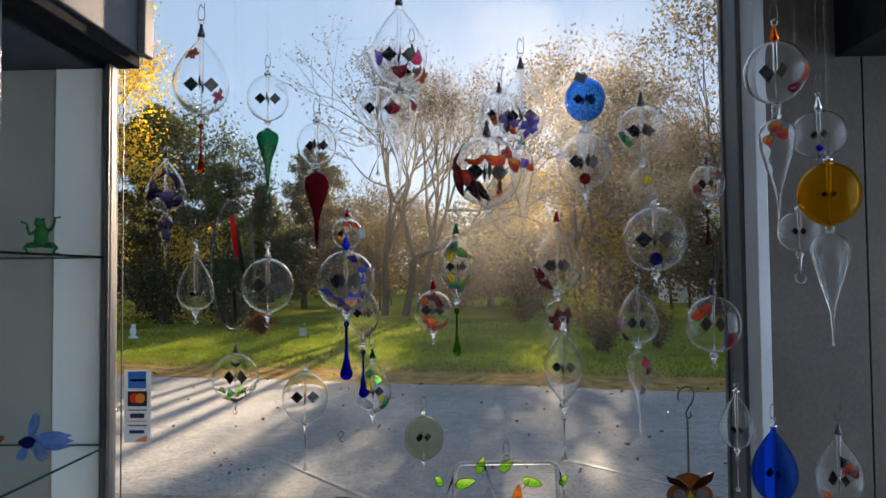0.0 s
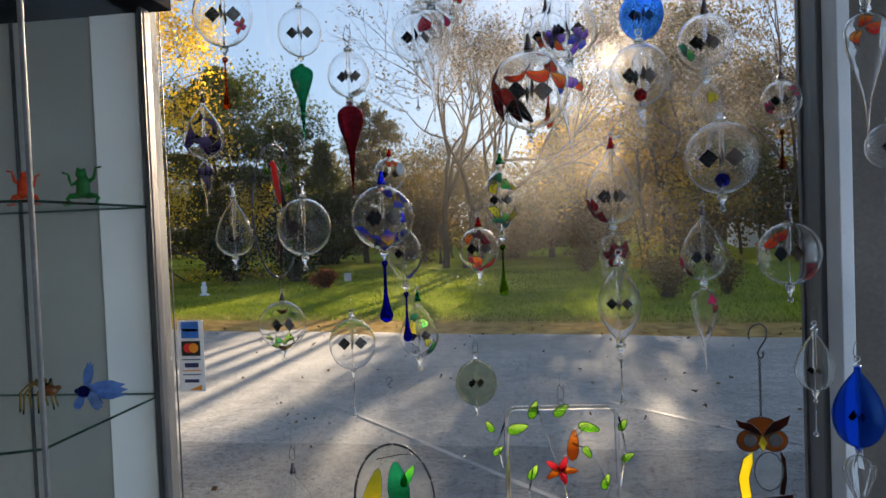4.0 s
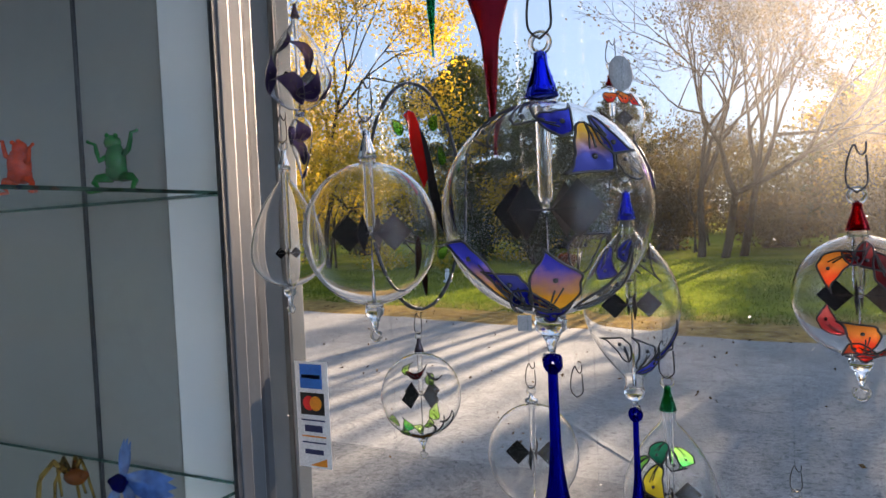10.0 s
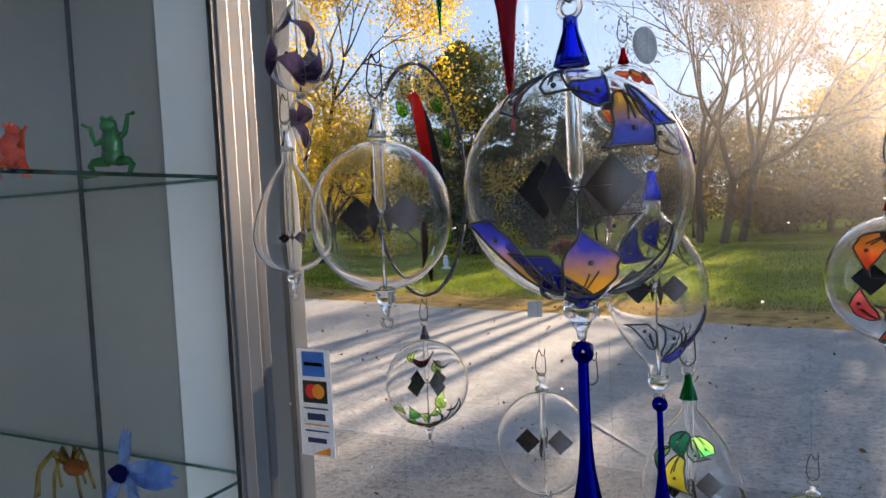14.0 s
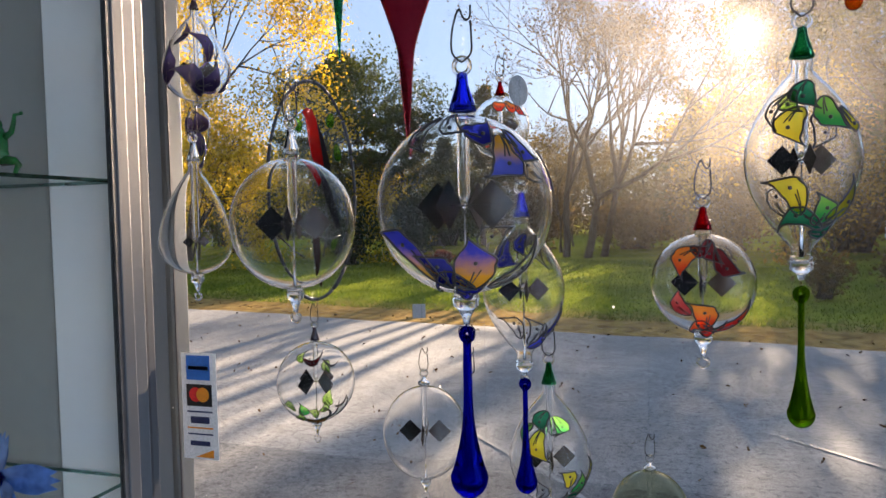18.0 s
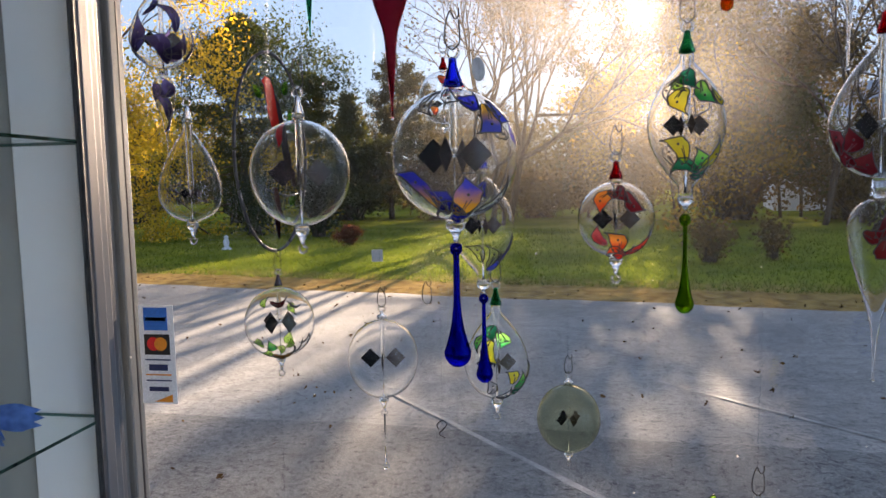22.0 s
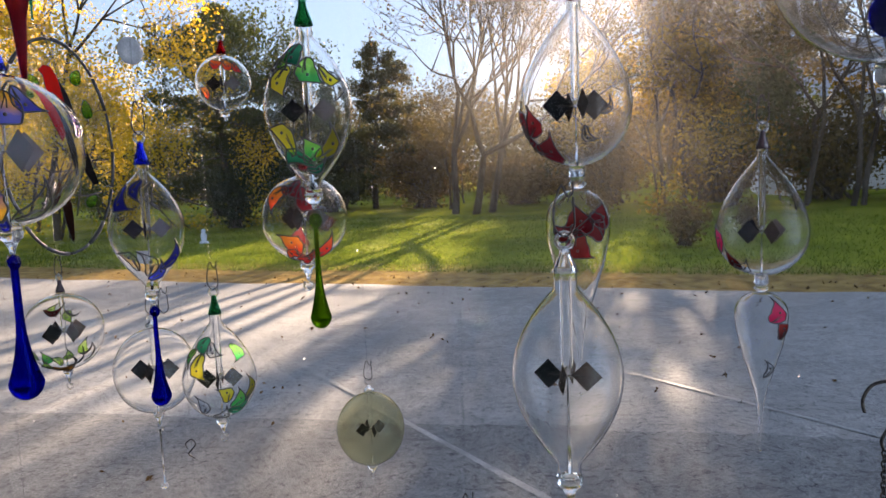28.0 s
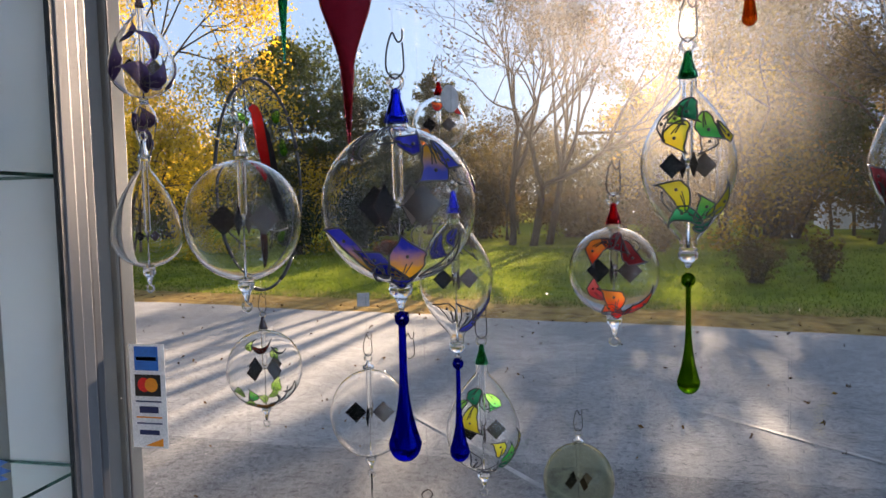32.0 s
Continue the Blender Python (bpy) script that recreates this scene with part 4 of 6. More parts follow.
slab("ceiling", (-3.0, -3.6, CEILING), (3.0, 2.42, 3.0), WHITEWALL, "white shop ceiling", "ceiling")

win = thing("window_1", None, None, "tall shop window with aluminium frame and dusty glass", "window", kind="structure")
part("pane", Shape().box((W0, GLASS_Y - 0.003, SILL + 0.036), (W1, GLASS_Y + 0.003, CEILING)), PANE, win, "dusty window glass").visible_shadow = False
part("frame_right", Shape().box((0.830, 2.054, SILL), (0.868, 2.166, CEILING), bevel=0.003), ALUMINIUM, win)
part("frame_right", Shape().box((0.852, 2.178, SILL), (0.868, 2.25, CEILING), bevel=0.003), ALUMINIUM, win)
part("frame_bottom", Shape().box((-0.97, 2.06, SILL), (0.829, 2.24, SILL + 0.035), bevel=0.003), ALUMINIUM, win)
part("gasket", Shape().box((0.824, 2.150, SILL + 0.04), (0.829, 2.166, CEILING)), DARKMETAL, win)
part("glass_joint", Shape().box((-0.9845, 2.164, SILL + 0.04), (-0.9815, 2.168, CEILING)), DARKMETAL, win)
pil = thing("pillar", Shape().box((-1.55, 2.304, 0.0), (-1.095, 2.36, 2.9), bevel=0.006), PILLARPAINT, "grey painted pillar outside the window", "pillar", kind="structure")
# stepped jamb between the glass and the show cabinet
jamb = thing("trim", None, None, "stepped grey aluminium window jamb", "trim", kind="structure")
part("casing", Shape().box((-1.11, 2.05, 0.02), (-0.976, 2.095, CEILING), bevel=0.003), ALUMINIUM, jamb)
part("casing", Shape().box((-1.11, 2.022, 0.02), (-0.956, 2.046, CEILING), bevel=0.003), ALUMINIUM, jamb)
part("casing", Shape().box((-1.11, 1.972, 0.02), (-0.930, 2.018, CEILING), bevel=0.004), GREYPAINT, jamb)
part("groove", Shape().box((-1.10, 2.0, 0.02), (-0.962, 2.06, CEILING)), DARKMETAL, jamb)
# return and dark panel on the other side
rj = thing("trim", None, None, "pale painted return beside the window", "trim", kind="structure")
part("casing", Shape().box((0.842, 1.966, 0.02), (0.8735, 2.050, CEILING), bevel=0.003), PALEPAINT, rj)
rp = thing("wall_panel", None, None, "dark brown panelled wall beside the window", "wall", kind="structure")
part("panel", Shape().box((0.874, 1.97, 0.02), (1.13, 1.996, CEILING), bevel=0.002), BROWNPANEL, rp)
part("panel", Shape().box((1.134, 1.97, 0.02), (1.9, 1.996, CEILING), bevel=0.002), BROWNPANEL, rp)
part("seam", Shape().box((1.128, 1.976, 0.02), (1.136, 1.99, CEILING)), DARKMETAL, rp)
part("panel", Shape().box((1.902, 1.97, 0.02), (2.9, 1.996, CEILING), bevel=0.002), BROWNPANEL, rp)
part("valance", Shape().box((1.06, 1.55, 2.17), (2.2, 1.968, CEILING), bevel=0.004), BLACKPANEL, rp)
cable = thing("cable", Shape().tube([(1.22, 1.963, 1.14), (1.225, 1.962, 1.105), (1.30, 1.963, 1.07), (1.44, 1.963, 1.03), (1.62, 1.963, 1.03), (1.9, 1.963, 1.08)], 0.004, 6), DARKMETAL, "dark cable sagging along the brown panel", "cable")

# ---- show cabinet ----
cab = thing("display_cabinet", None, None, "lit glass display cabinet with grey back and glass shelves", "cabinet")
part("back", Shape().box((-1.296, 1.955, 0.02), (-1.067, 1.97, 2.17), bevel=0.001), LAMINATE, cab)
part("back", Shape().box((-2.0, 1.955, 0.02), (-1.304, 1.97, 2.17), bevel=0.001), LAMINATE, cab)
part("seam", Shape().box((-1.304, 1.95, 0.02), (-1.296, 1.966, 2.17)), DARKMETAL, cab)
part("pilaster", Shape().box((-1.066, 1.948, 0.02), (-0.936, 1.97, 2.17), bevel=0.003), WHITEWALL, cab, "white painted corner strip")
part("stile", Shape().box((-0.935, 1.950, 0.02), (-0.915, 1.97, 2.17), bevel=0.002), ALUMINIUM, cab)
part("post", Shape().box((-0.914, 1.918, 0.02), (-0.892, 1.946, 2.17), bevel=0.003), ALUMINIUM, cab)
part("gasket", Shape().box((-0.903, 1.908, 0.02), (-0.893, 1.917, 2.17)), DARKMETAL, cab)
part("side_glass", Shape().box((-0.900, 1.472, 0.05), (-0.896, 1.908, 2.17)), SHELF, cab)
part("glass_edge", Shape().box((-0.902, 1.463, 0.05), (-0.892, 1.471, 2.17), bevel=0.002), EDGEGREY, cab)
part("front_glass", Shape().add([(-0.905, 1.467, 0.05), (-1.9, 1.05, 0.05), (-1.9, 1.05, 2.17), (-0.905, 1.467, 2.17)], [(0, 1, 2, 3)], 0, False), SHELF, cab)
part("end_panel", Shape().box((-2.02, 1.0, 0.02), (-2.0, 1.97, 2.17)), LAMINATE, cab)
for zs in (0.64, 1.145, 1.651, ):
    sh = Shape()
    o = [(-0.905, 1.945), (-0.905, 1.475), (-1.9, 1.06), (-1.99, 1.06), (-1.99, 1.945)]
    sh.add([(x, y, z) for z in (zs, zs - 0.006) for x, y in o], [(0, 4, 3, 2, 1), (5, 6, 7, 8, 9)], 0, False)
    shelf = part("shelf", sh, SHELF, cab, "clear glass shelf")
    ed = Shape().add([(x, y, z) for z in (zs, zs - 0.006) for x, y in o], [(i, (i + 1) % 5, (i + 1) % 5 + 5, i + 5) for i in range(5)], 0, False)
    part("shelf_edge", ed, SHELFEDGE, shelf, "green polished glass edge")
part("plinth", Shape().box((-1.99, 1.08, 0.02), (-0.91, 1.95, 0.3)), LAMINATE, cab)
part("canopy", Shape().box((-2.05, 0.9, 2.205), (-0.83, 1.975, CEILING), bevel=0.004), CANOPYPAINT, cab)
part("canopy_end", Shape().box((-0.829, 1.93, 2.203), (-0.808, 1.985, CEILING), bevel=0.003), CANOPYPAINT, cab)
part("soffit", Shape().box((-2.05, 0.92, 2.171), (-0.838, 1.965, 2.203), bevel=0.003), BLACKPANEL, cab)
for lx, ly in ((-1.12, 1.66), (-1.55, 1.45)):
    part("downlight", Shape().lathe([(2.1705, 0.045), (2.166, 0.047), (2.166, 0.036), (2.1702, 0.034), (2.1702, 0.001)], 24, at=(lx, ly)), EDGEGREY, cab)

# sticker on the glass
st = thing("sticker", Shape().box((-0.0408, -0.0008, -0.1088), (0.0408, 0.0, 0.1088)), CARD, "white upright sticker with four coloured card symbols", "sticker", at=(-0.9345, GLASS_Y - 0.0036, 1.2038))


def decal(lo, hi, mat):
    part("printed_symbol", Shape().box((lo[0] * 1.1, -0.0016, lo[1] * 0.98), (hi[0] * 1.1, -0.001, hi[1] * 0.98)), mat, st)


decal((-0.026, 0.055), (0.024, 0.106), S_BLUE)
decal((-0.022, 0.076), (0.020, 0.084), CARD)
decal((-0.027, 0.000), (0.027, 0.046), S_BLACK)
for cx, mt in ((-0.008, S_RED), (0.009, S_ORANGE)):
    part("printed_symbol", Shape().add([(cx + 0.015 * math.cos(a), -0.0022 - 0.0002 * (cx > 0), 0.024 + 0.015 * math.sin(a)) for a in [2 * math.pi * i / 24 for i in range(24)]], [tuple(range(24))], 0, False), mt, st)
decal((-0.027, -0.013), (0.027, -0.010), S_NAVY)
decal((-0.020, -0.036), (0.020, -0.022), S_NAVY)
decal((-0.027, -0.047), (0.027, -0.044), S_ORANGE)
decal((-0.027, -0.060), (0.027, -0.057), S_NAVY)
decal((-0.022, -0.083), (0.020, -0.073), S_NAVY)
part("printed_symbol", Shape().add([(0.030, -0.0014, -0.088), (0.030, -0.0014, -0.105), (-0.013, -0.0014, -0.105)], [(0, 1, 2)], 0, False), S_ORANGE, st)

# ---- hanging glass ----
RED5, PINK2 = (P_RED, P_ORANGE), (P_PINK, P_MAROON)
pendant_petals.update({
    "clear teardrop radiometer with maroon petals and painted pendant": [(-10, 0.004, 0.030, 0.024, 20, P_MAROON), (20, -0.006, 0.030, 0.022, -60, P_MAROON), (38, 0.010, 0.026, 0.02, 60, P_MAROON), (5, -0.020, 0.028, 0.022, 160, P_MAROON), (-30, -0.004, 0.02, 0.014, 90, P_MAROON)],
    "clear teardrop radiometer with a pink petal and painted pendant": [(30, 0.008, 0.026, 0.02, 30, P_PINK), (45, -0.014, 0.022, 0.018, -10, P_BLACKRED), (20, -0.06, 0.022, 0.008, 10, P_GREY)],
    "purple-swirled glass teardrop radiometer with purple pendant": [(30, 0.0, 0.036, 0.026, 10, P_PURPLE), (-40, -0.004, 0.034, 0.022, -10, P_PURPLE), (0, -0.03, 0.05, 0.016, -20, P_PURPLE), (60, -0.05, 0.05, 0.010, 10, P_PURPLE)],
    "clear teardrop radiometer with purple flowers hung high": [(0, 0.0, 0.022, 0.018, 0, P_VIOLET), (40, -0.005, 0.022, 0.016, 40, P_ORANGE), (-50, -0.01, 0.02, 0.016, -20, P_BLUE)],
    "clear globe radiometer with a green leaf and pendant": [(20, 0.0, 0.024, 0.024, 0, P_YELLOW)],
    "clear globe radiometer with orange top and flower pendant": [(-20, 0.01, 0.022, 0.018, 0, P_ORANGE), (10, 0.0, 0.024, 0.018, 80, P_RED), (-30, -0.015, 0.022, 0.016, 200, P_ORANGE)],
    "large clear teardrop radiometer with flowered pendant": [(-20, 0.0, 0.026, 0.022, 20, P_MAROON), (20, -0.01, 0.024, 0.02, 60, P_GREY), (50, 0.005, 0.02, 0.014, 0, P_PINK)],
})
radiometer("clear teardrop radiometer with red flowers and amber drop", -0.452, 1.41, "tear", 0.053, 2.06, 1.968, 1.909, DARKCONE, 0.022, tail=1.885, curl=False,
           pendant=("drop", 1.884, 0, 1.793, 0.0075, AMBERDROP), angle=12, flowers=((-30, 0.95, 0.014, (P_RED, P_ORANGE), 5, 10), (40, -0.55, 0.014, (P_RED, P_PINK), 4, 0)))
radiometer("clear globe radiometer with emerald green onion drop", -0.43, 1.79, "globe", 0.0515, 2.094, 2.037, 1.981, tail=1.962, curl=False, angle=8,
           pendant=("onion", 1.957, 1.940, 1.778, 0.027, GREENONION))
radiometer("clear globe radiometer with ruby red onion drop", -0.254, 1.542, "globe", 0.0415, 1.918, 1.870, 1.829, tail=1.82, curl=False, angle=-8,
           pendant=("onion", 1.813, 1.788, 1.631, 0.0262, REDONION))
radiometer("purple-swirled glass teardrop radiometer with purple pendant", -0.755, 1.947, "tear", 0.052, 1.916, 1.821, 1.771, DARKCONE, 0.02, tail=1.764, curl=False, angle=30,
           pendant=("painted", 1.7615, 1.737, 1.6185, 0.019, CLEAR),
           petals=((-55, 0.1, 0.074, 0.034, 25, P_PURPLE), (-8, -0.42, 0.060, 0.034, -35, P_PURPLE), (34, -0.3, 0.055, 0.030, 50, P_PURPLE), (18, 0.6, 0.065, 0.022, -22, P_PURPLE), (82, -0.2, 0.058, 0.032, 10, P_PURPLE), (-98, -0.3, 0.058, 0.034, 40, P_PURPLE), (165, 0.0, 0.07, 0.038, 20, P_PURPLE), (-25, 1.0, 0.045, 0.012, 20, P_PURPLE)))
radiometer("plain clear glass teardrop radiometer", -0.561, 1.666, "tear", 0.0413, 1.645, 1.554, 1.516, CLEARSOLID, 0.02, tail=1.486, angle=40, vane=0.010)
radiometer("plain clear glass globe radiometer with glass hook", -0.350, 1.512, "globe", 0.0533, 1.630, 1.574, 1.517, CLEARSOLID, 0.020, tail=1.488, angle=14)
radiometer("large clear globe radiometer with blue and orange orchids", -0.168, 1.402, "globe", 0.0556, 1.640, 1.5835, 1.5275, BLUECONE, 0.022, tail=1.498, angle=-14,
           pendant=("drop", 1.500, 0, 1.395, 0.0123, BLUEDROP), neck=0.0075, aim=18.0,
           petals=((11, 0.80, 0.022, 0.016, 80, P_NAVY), (22, 0.47, 0.032, 0.024, 200, P_BLUEOR, -0.2), (47, 0.60, 0.026, 0.015, 150, P_BLUE), (-39, 0.74, 0.026, 0.013, 175, P_GREY), (-12, 0.86, 0.02, 0.012, 150, P_GREY),
                   (-53, -0.54, 0.056, 0.017, -38, P_ORBLUE, 0.16), (-31, -0.70, 0.026, 0.020, -18, P_NAVY), (0, -0.64, 0.036, 0.029, 8, P_ORBLUE, 0.1), (4, -0.92, 0.020, 0.010, 90, P_NAVY), (-20, -0.88, 0.030, 0.010, -80, P_NAVY),
                   (46, -0.66, 0.034, 0.018, 35, P_GREY), (150, -0.45, 0.03, 0.022, -20, P_GREY), (110, 0.5, 0.03, 0.02, 30, P_GREY), (85, 0.35, 0.026, 0.014, 20, P_VIOLET)))
radiometer("small pointed radiometer with blue petals and cobalt drop", -0.161, 1.571, "lens", 0.0356, 1.572, 1.512, 1.451, BLUECONE, 0.020, tail=1.431, angle=22,
           pendant=("drop", 1.428, 0, 1.332, 0.0098, BLUEDROP), petals=((-30, 0.85, 0.034, 0.018, 150, P_NAVY), (0, 1.05, 0.024, 0.012, 190, P_NAVY), (30, 0.95, 0.028, 0.012, 200, P_GREY), (56, -0.72, 0.032, 0.016, 25, P_NAVY), (30, -1.12, 0.024, 0.012, 35, P_BLUE), (5, -0.9, 0.028, 0.014, 0, P_GREY), (-30, -0.8, 0.026, 0.014, -30, P_GREY)))
radiometer("clear teardrop radiometer with green and yellow leaves", -0.157, 1.689, "tear", 0.0423, 1.399, 1.325, 1.278, GREENCONE, 0.02, tail=1.249, angle=16,
           petals=((-50, 0.74, 0.022, 0.013, 200, P_GREEN), (-20, 1.04, 0.021, 0.019, 190, P_TEAL), (-18, 0.52, 0.034, 0.021, 172, P_YELLOW), (6, 0.95, 0.02, 0.012, 150, P_GREY), (16, -0.22, 0.022, 0.017, -20, P_YELLOW), (60, -0.14, 0.030, 0.014, 18, P_OLIVE), (38, -0.38, 0.026, 0.018, 30, P_GREEN), (46, -0.62, 0.030, 0.013, 75, P_TEAL), (-25, -0.5, 0.026, 0.014, 10, P_GREY), (10, -0.8, 0.024, 0.014, 60, P_GREY), (160, 0.5, 0.028, 0.02, 190, P_GREEN)))
radiometer("clear globe radiometer with a long glass rod", -0.359, 1.884, "globe", 0.058, 1.342, 1.279, 1.213, tail=1.181, rod=1.09, angle=10)
radiometer("small clear globe radiometer painted with green sprigs", -0.571, 1.973, "globe", 0.062, 1.382, 1.318, 1.254, DARKCONE, 0.018, tail=1.219, angle=-20,
           petals=((18, 0.52, 0.022, 0.015, 190, P_LEAF), (-8, 0.74, 0.034, 0.009, 88, P_BLACKRED), (24, 0.62, 0.026, 0.003, 120, P_BLACK), (-50, -0.46, 0.024, 0.016, -60, P_LEAF), (-28, -0.50, 0.024, 0.018, 20, P_GREEN), (-40, -0.70, 0.03, 0.014, 60, P_LEAF), (-10, -0.62, 0.022, 0.014, -30, P_LEAF), (8, -0.45, 0.020, 0.013, 30, P_LEAF), (0, -0.82, 0.046, 0.018, 90, P_BROWN), (25, -0.62, 0.038, 0.003, 50, P_BLACK), (48, -0.52, 0.034, 0.003, 20, P_BLACK), (38, -0.40, 0.026, 0.003, 70, P_BLACK), (15, -0.66, 0.03, 0.003, -10, P_BLACK), (150, -0.6, 0.03, 0.018, 30, P_LEAF), (200, 0.5, 0.024, 0.014, 0, P_LEAF)))
radiometer("small smoke-green glass globe radiometer", -0.058, 1.989, "globe", 0.0545, 1.209, 1.151, 1.092, None, tail=1.067, glass=SMOKE, angle=35, vane=0.017)
radiometer("clear globe radiometer with red and orange orchids", -0.012, 1.609, "globe", 0.0428, 1.558, 1.5155, 1.4725, REDCONE, 0.018, tail=1.442, angle=-10,
           petals=((-29, 0.47, 0.028, 0.022, 212, P_ORANGE), (23, 0.45, 0.030, 0.019, 150, P_MAROON), (-12, 0.74, 0.018, 0.010, 90, P_MAROON), (6, 0.66, 0.022, 0.014, 175, P_MAROON), (-14, -0.56, 0.029, 0.022, -14, P_ORANGE), (43, -0.62, 0.032, 0.018, 48, P_RED), (-14, -0.88, 0.026, 0.010, -85, P_RED), (12, -0.86, 0.022, 0.012, 70, P_RED), (150, 0.5, 0.026, 0.018, 200, P_GREY), (200, -0.5, 0.026, 0.018, 20, P_MAROON)))
radiometer("pointed oval radiometer with yellow and green orchids", 0.041, 1.484, "lens", 0.0355, 1.673, 1.609, 1.545, GREENCONE, 0.018, tail=1.523, curl=False, angle=12,
           pendant=("drop", 1.519, 0, 1.430, 0.0088, LIMEDROP),
           petals=((-16, 0.55, 0.027, 0.021, 188, P_YELLOW), (-22, 1.0, 0.018, 0.013, 170, P_LEAF), (0, 1.12, 0.022, 0.018, 180, P_TEAL), (27, 0.75, 0.026, 0.020, 165, P_GREEN), (54, 0.68, 0.022, 0.012, 130, P_YELLOW), (-40, 0.85, 0.026, 0.010, 200, P_GREY),
                   (-30, -0.66, 0.032, 0.018, -32, P_YELLOW), (12, -0.92, 0.022, 0.017, 5, P_GREEN), (43, -0.76, 0.030, 0.017, 28, P_OLIVE), (-17, -1.2, 0.032, 0.013, -80, P_TEAL), (30, -1.25, 0.018, 0.008, 70, P_TEAL), (150, 0.6, 0.026, 0.018, 180, P_GREY), (190, -0.7, 0.028, 0.018, 0, P_GREY)))
radiometer("clear teardrop radiometer with maroon petals and painted pendant", 0.258, 1.595, "tear", 0.0509, 1.703, 1.611, 1.5555, REDCONE, 0.02, tail=1.551, curl=False, angle=18,
           pendant=("painted", 1.535, 1.503, 1.338, 0.030, CLEAR),
           petals=((-66, -0.30, 0.034, 0.022, -12, P_MAROON), (-42, -0.30, 0.030, 0.024, 25, P_MAROON), (-32, -0.70, 0.036, 0.022, 75, P_MAROON), (-62, -0.62, 0.028, 0.02, 30, P_MAROON), (30, -0.55, 0.02, 0.008, 140, P_GREY), (45, -0.1, 0.018, 0.006, 40, P_GREY)))
radiometer("tall pointed clear radiometer with ball and rod", 0.239, 1.384, "lens", 0.0361, 1.485, 1.420, 1.353, CLEARSOLID, 0.014, tail=1.322, rod=1.247, angle=-16, neck=0.0075)
radiometer("clear teardrop radiometer with a pink petal and painted pendant", 0.471, 1.764, "tear", 0.0494, 1.564, 1.474, 1.4235, DARKCONE, 0.018, tail=1.419, curl=False, angle=20,
           pendant=("painted", 1.405, 1.378, 1.216, 0.029, CLEAR), petals=((-62, -0.15, 0.036, 0.02, 0, P_PINK), (-45, -0.6, 0.026, 0.018, 30, P_BLACKRED), (-25, -0.7, 0.024, 0.012, 80, P_GREY)))
radiometer("large globe radiometer with black and red swirls", 0.099, 1.305, "globe", 0.061, 1.836, 1.774, 1.713, DARKCONE, 0.024, tail=1.693, angle=10,
           petals=((-75, -0.15, 0.08, 0.035, 10, P_BLACKRED), (-50, -0.4, 0.07, 0.03, -25, P_BLACKRED), (-30, -0.68, 0.05, 0.026, -60, P_BLACK), (-85, 0.4, 0.05, 0.03, 20, P_BLACKRED), (-20, 0.30, 0.05, 0.012, 80, P_ORANGE), (15, 0.32, 0.05, 0.022, 80, P_ORANGE), (50, 0.22, 0.045, 0.028, 100, P_ORANGE), (35, 0.5, 0.03, 0.02, 60, P_RED)))
radiometer("clear globe radiometer with dark cap and orange icicle", 0.147, 1.79, "globe", 0.0527, 2.04, 1.986, 1.932, DARKCONE, 0.024, tail=1.926, curl=False, angle=5, flowers=((-10, -0.4, 0.016, (P_ORANGE, P_RED), 5, 0),),
           pendant=("drop", 1.925, 0, 1.78, 0.0085, AMBERDROP))
radiometer("clear teardrop radiometer with purple flowers hung high", 0.174, 1.468, "tear", 0.0491, 2.003, 1.910, 1.860, DARKCONE, 0.02, tail=1.856, curl=False, angle=-12,
           pendant=("painted", 1.843, 1.812, 1.653, 0.024, CLEAR), flowers=((-35, -0.45, 0.022, (P_PURPLE, P_VIOLET, P_ORANGE), 5, 15), (25, -0.55, 0.022, (P_VIOLET, P_BLUE), 5, 40)))
radiometer("cobalt blue glass globe radiometer with clear icicle", 0.370, 1.86, "globe", 0.0505, 2.094, 2.039, 1.981, DARKCONE, 0.010, tail=1.972, curl=False, glass=SKYBLUE, angle=6,
           pendant=("ribbed", 1.962, 1.935, 1.753, 0.0235, CLEAR))
radiometer("clear globe radiometer with a red bead inside", 0.280, 1.362, "globe", 0.0483, 1.851, 1.799, 1.748, None, tail=1.717, angle=12, bead=(1.767, 0.0105, REDCONE))
radiometer("clear globe radiometer with a blue bead inside", 0.385, 1.285, "globe", 0.0535, 1.706, 1.651, 1.596, None, tail=1.570, angle=-10, bead=(1.617, 0.0112, NAVYBEAD))
radiometer("clear globe radiometer with a green leaf and pendant", 0.441, 1.583, "globe", 0.051, 1.953, 1.899, 1.848, DARKCONE, 0.026, tail=1.842, curl=False, angle=10,
           pendant=("painted", 1.82, 1.79, 1.66, 0.026, CLEAR), petals=((-60, -0.3, 0.03, 0.02, -20, P_TEAL), (-45, -0.5, 0.026, 0.018, 30, P_GREEN)))
radiometer("small clear globe with pink flowers and dark drop", 0.633, 1.738, "globe", 0.0406, 1.846, 1.803, 1.760, DARKCONE, 0.016, tail=1.737, curl=False, angle=15,
           pendant=("drop", 1.736, 0, 1.656, 0.008, DARKDROP), flowers=((40, 0.35, 0.014, PINK2, 5, 0), (-40, -0.4, 0.014, PINK2, 5, 20)))
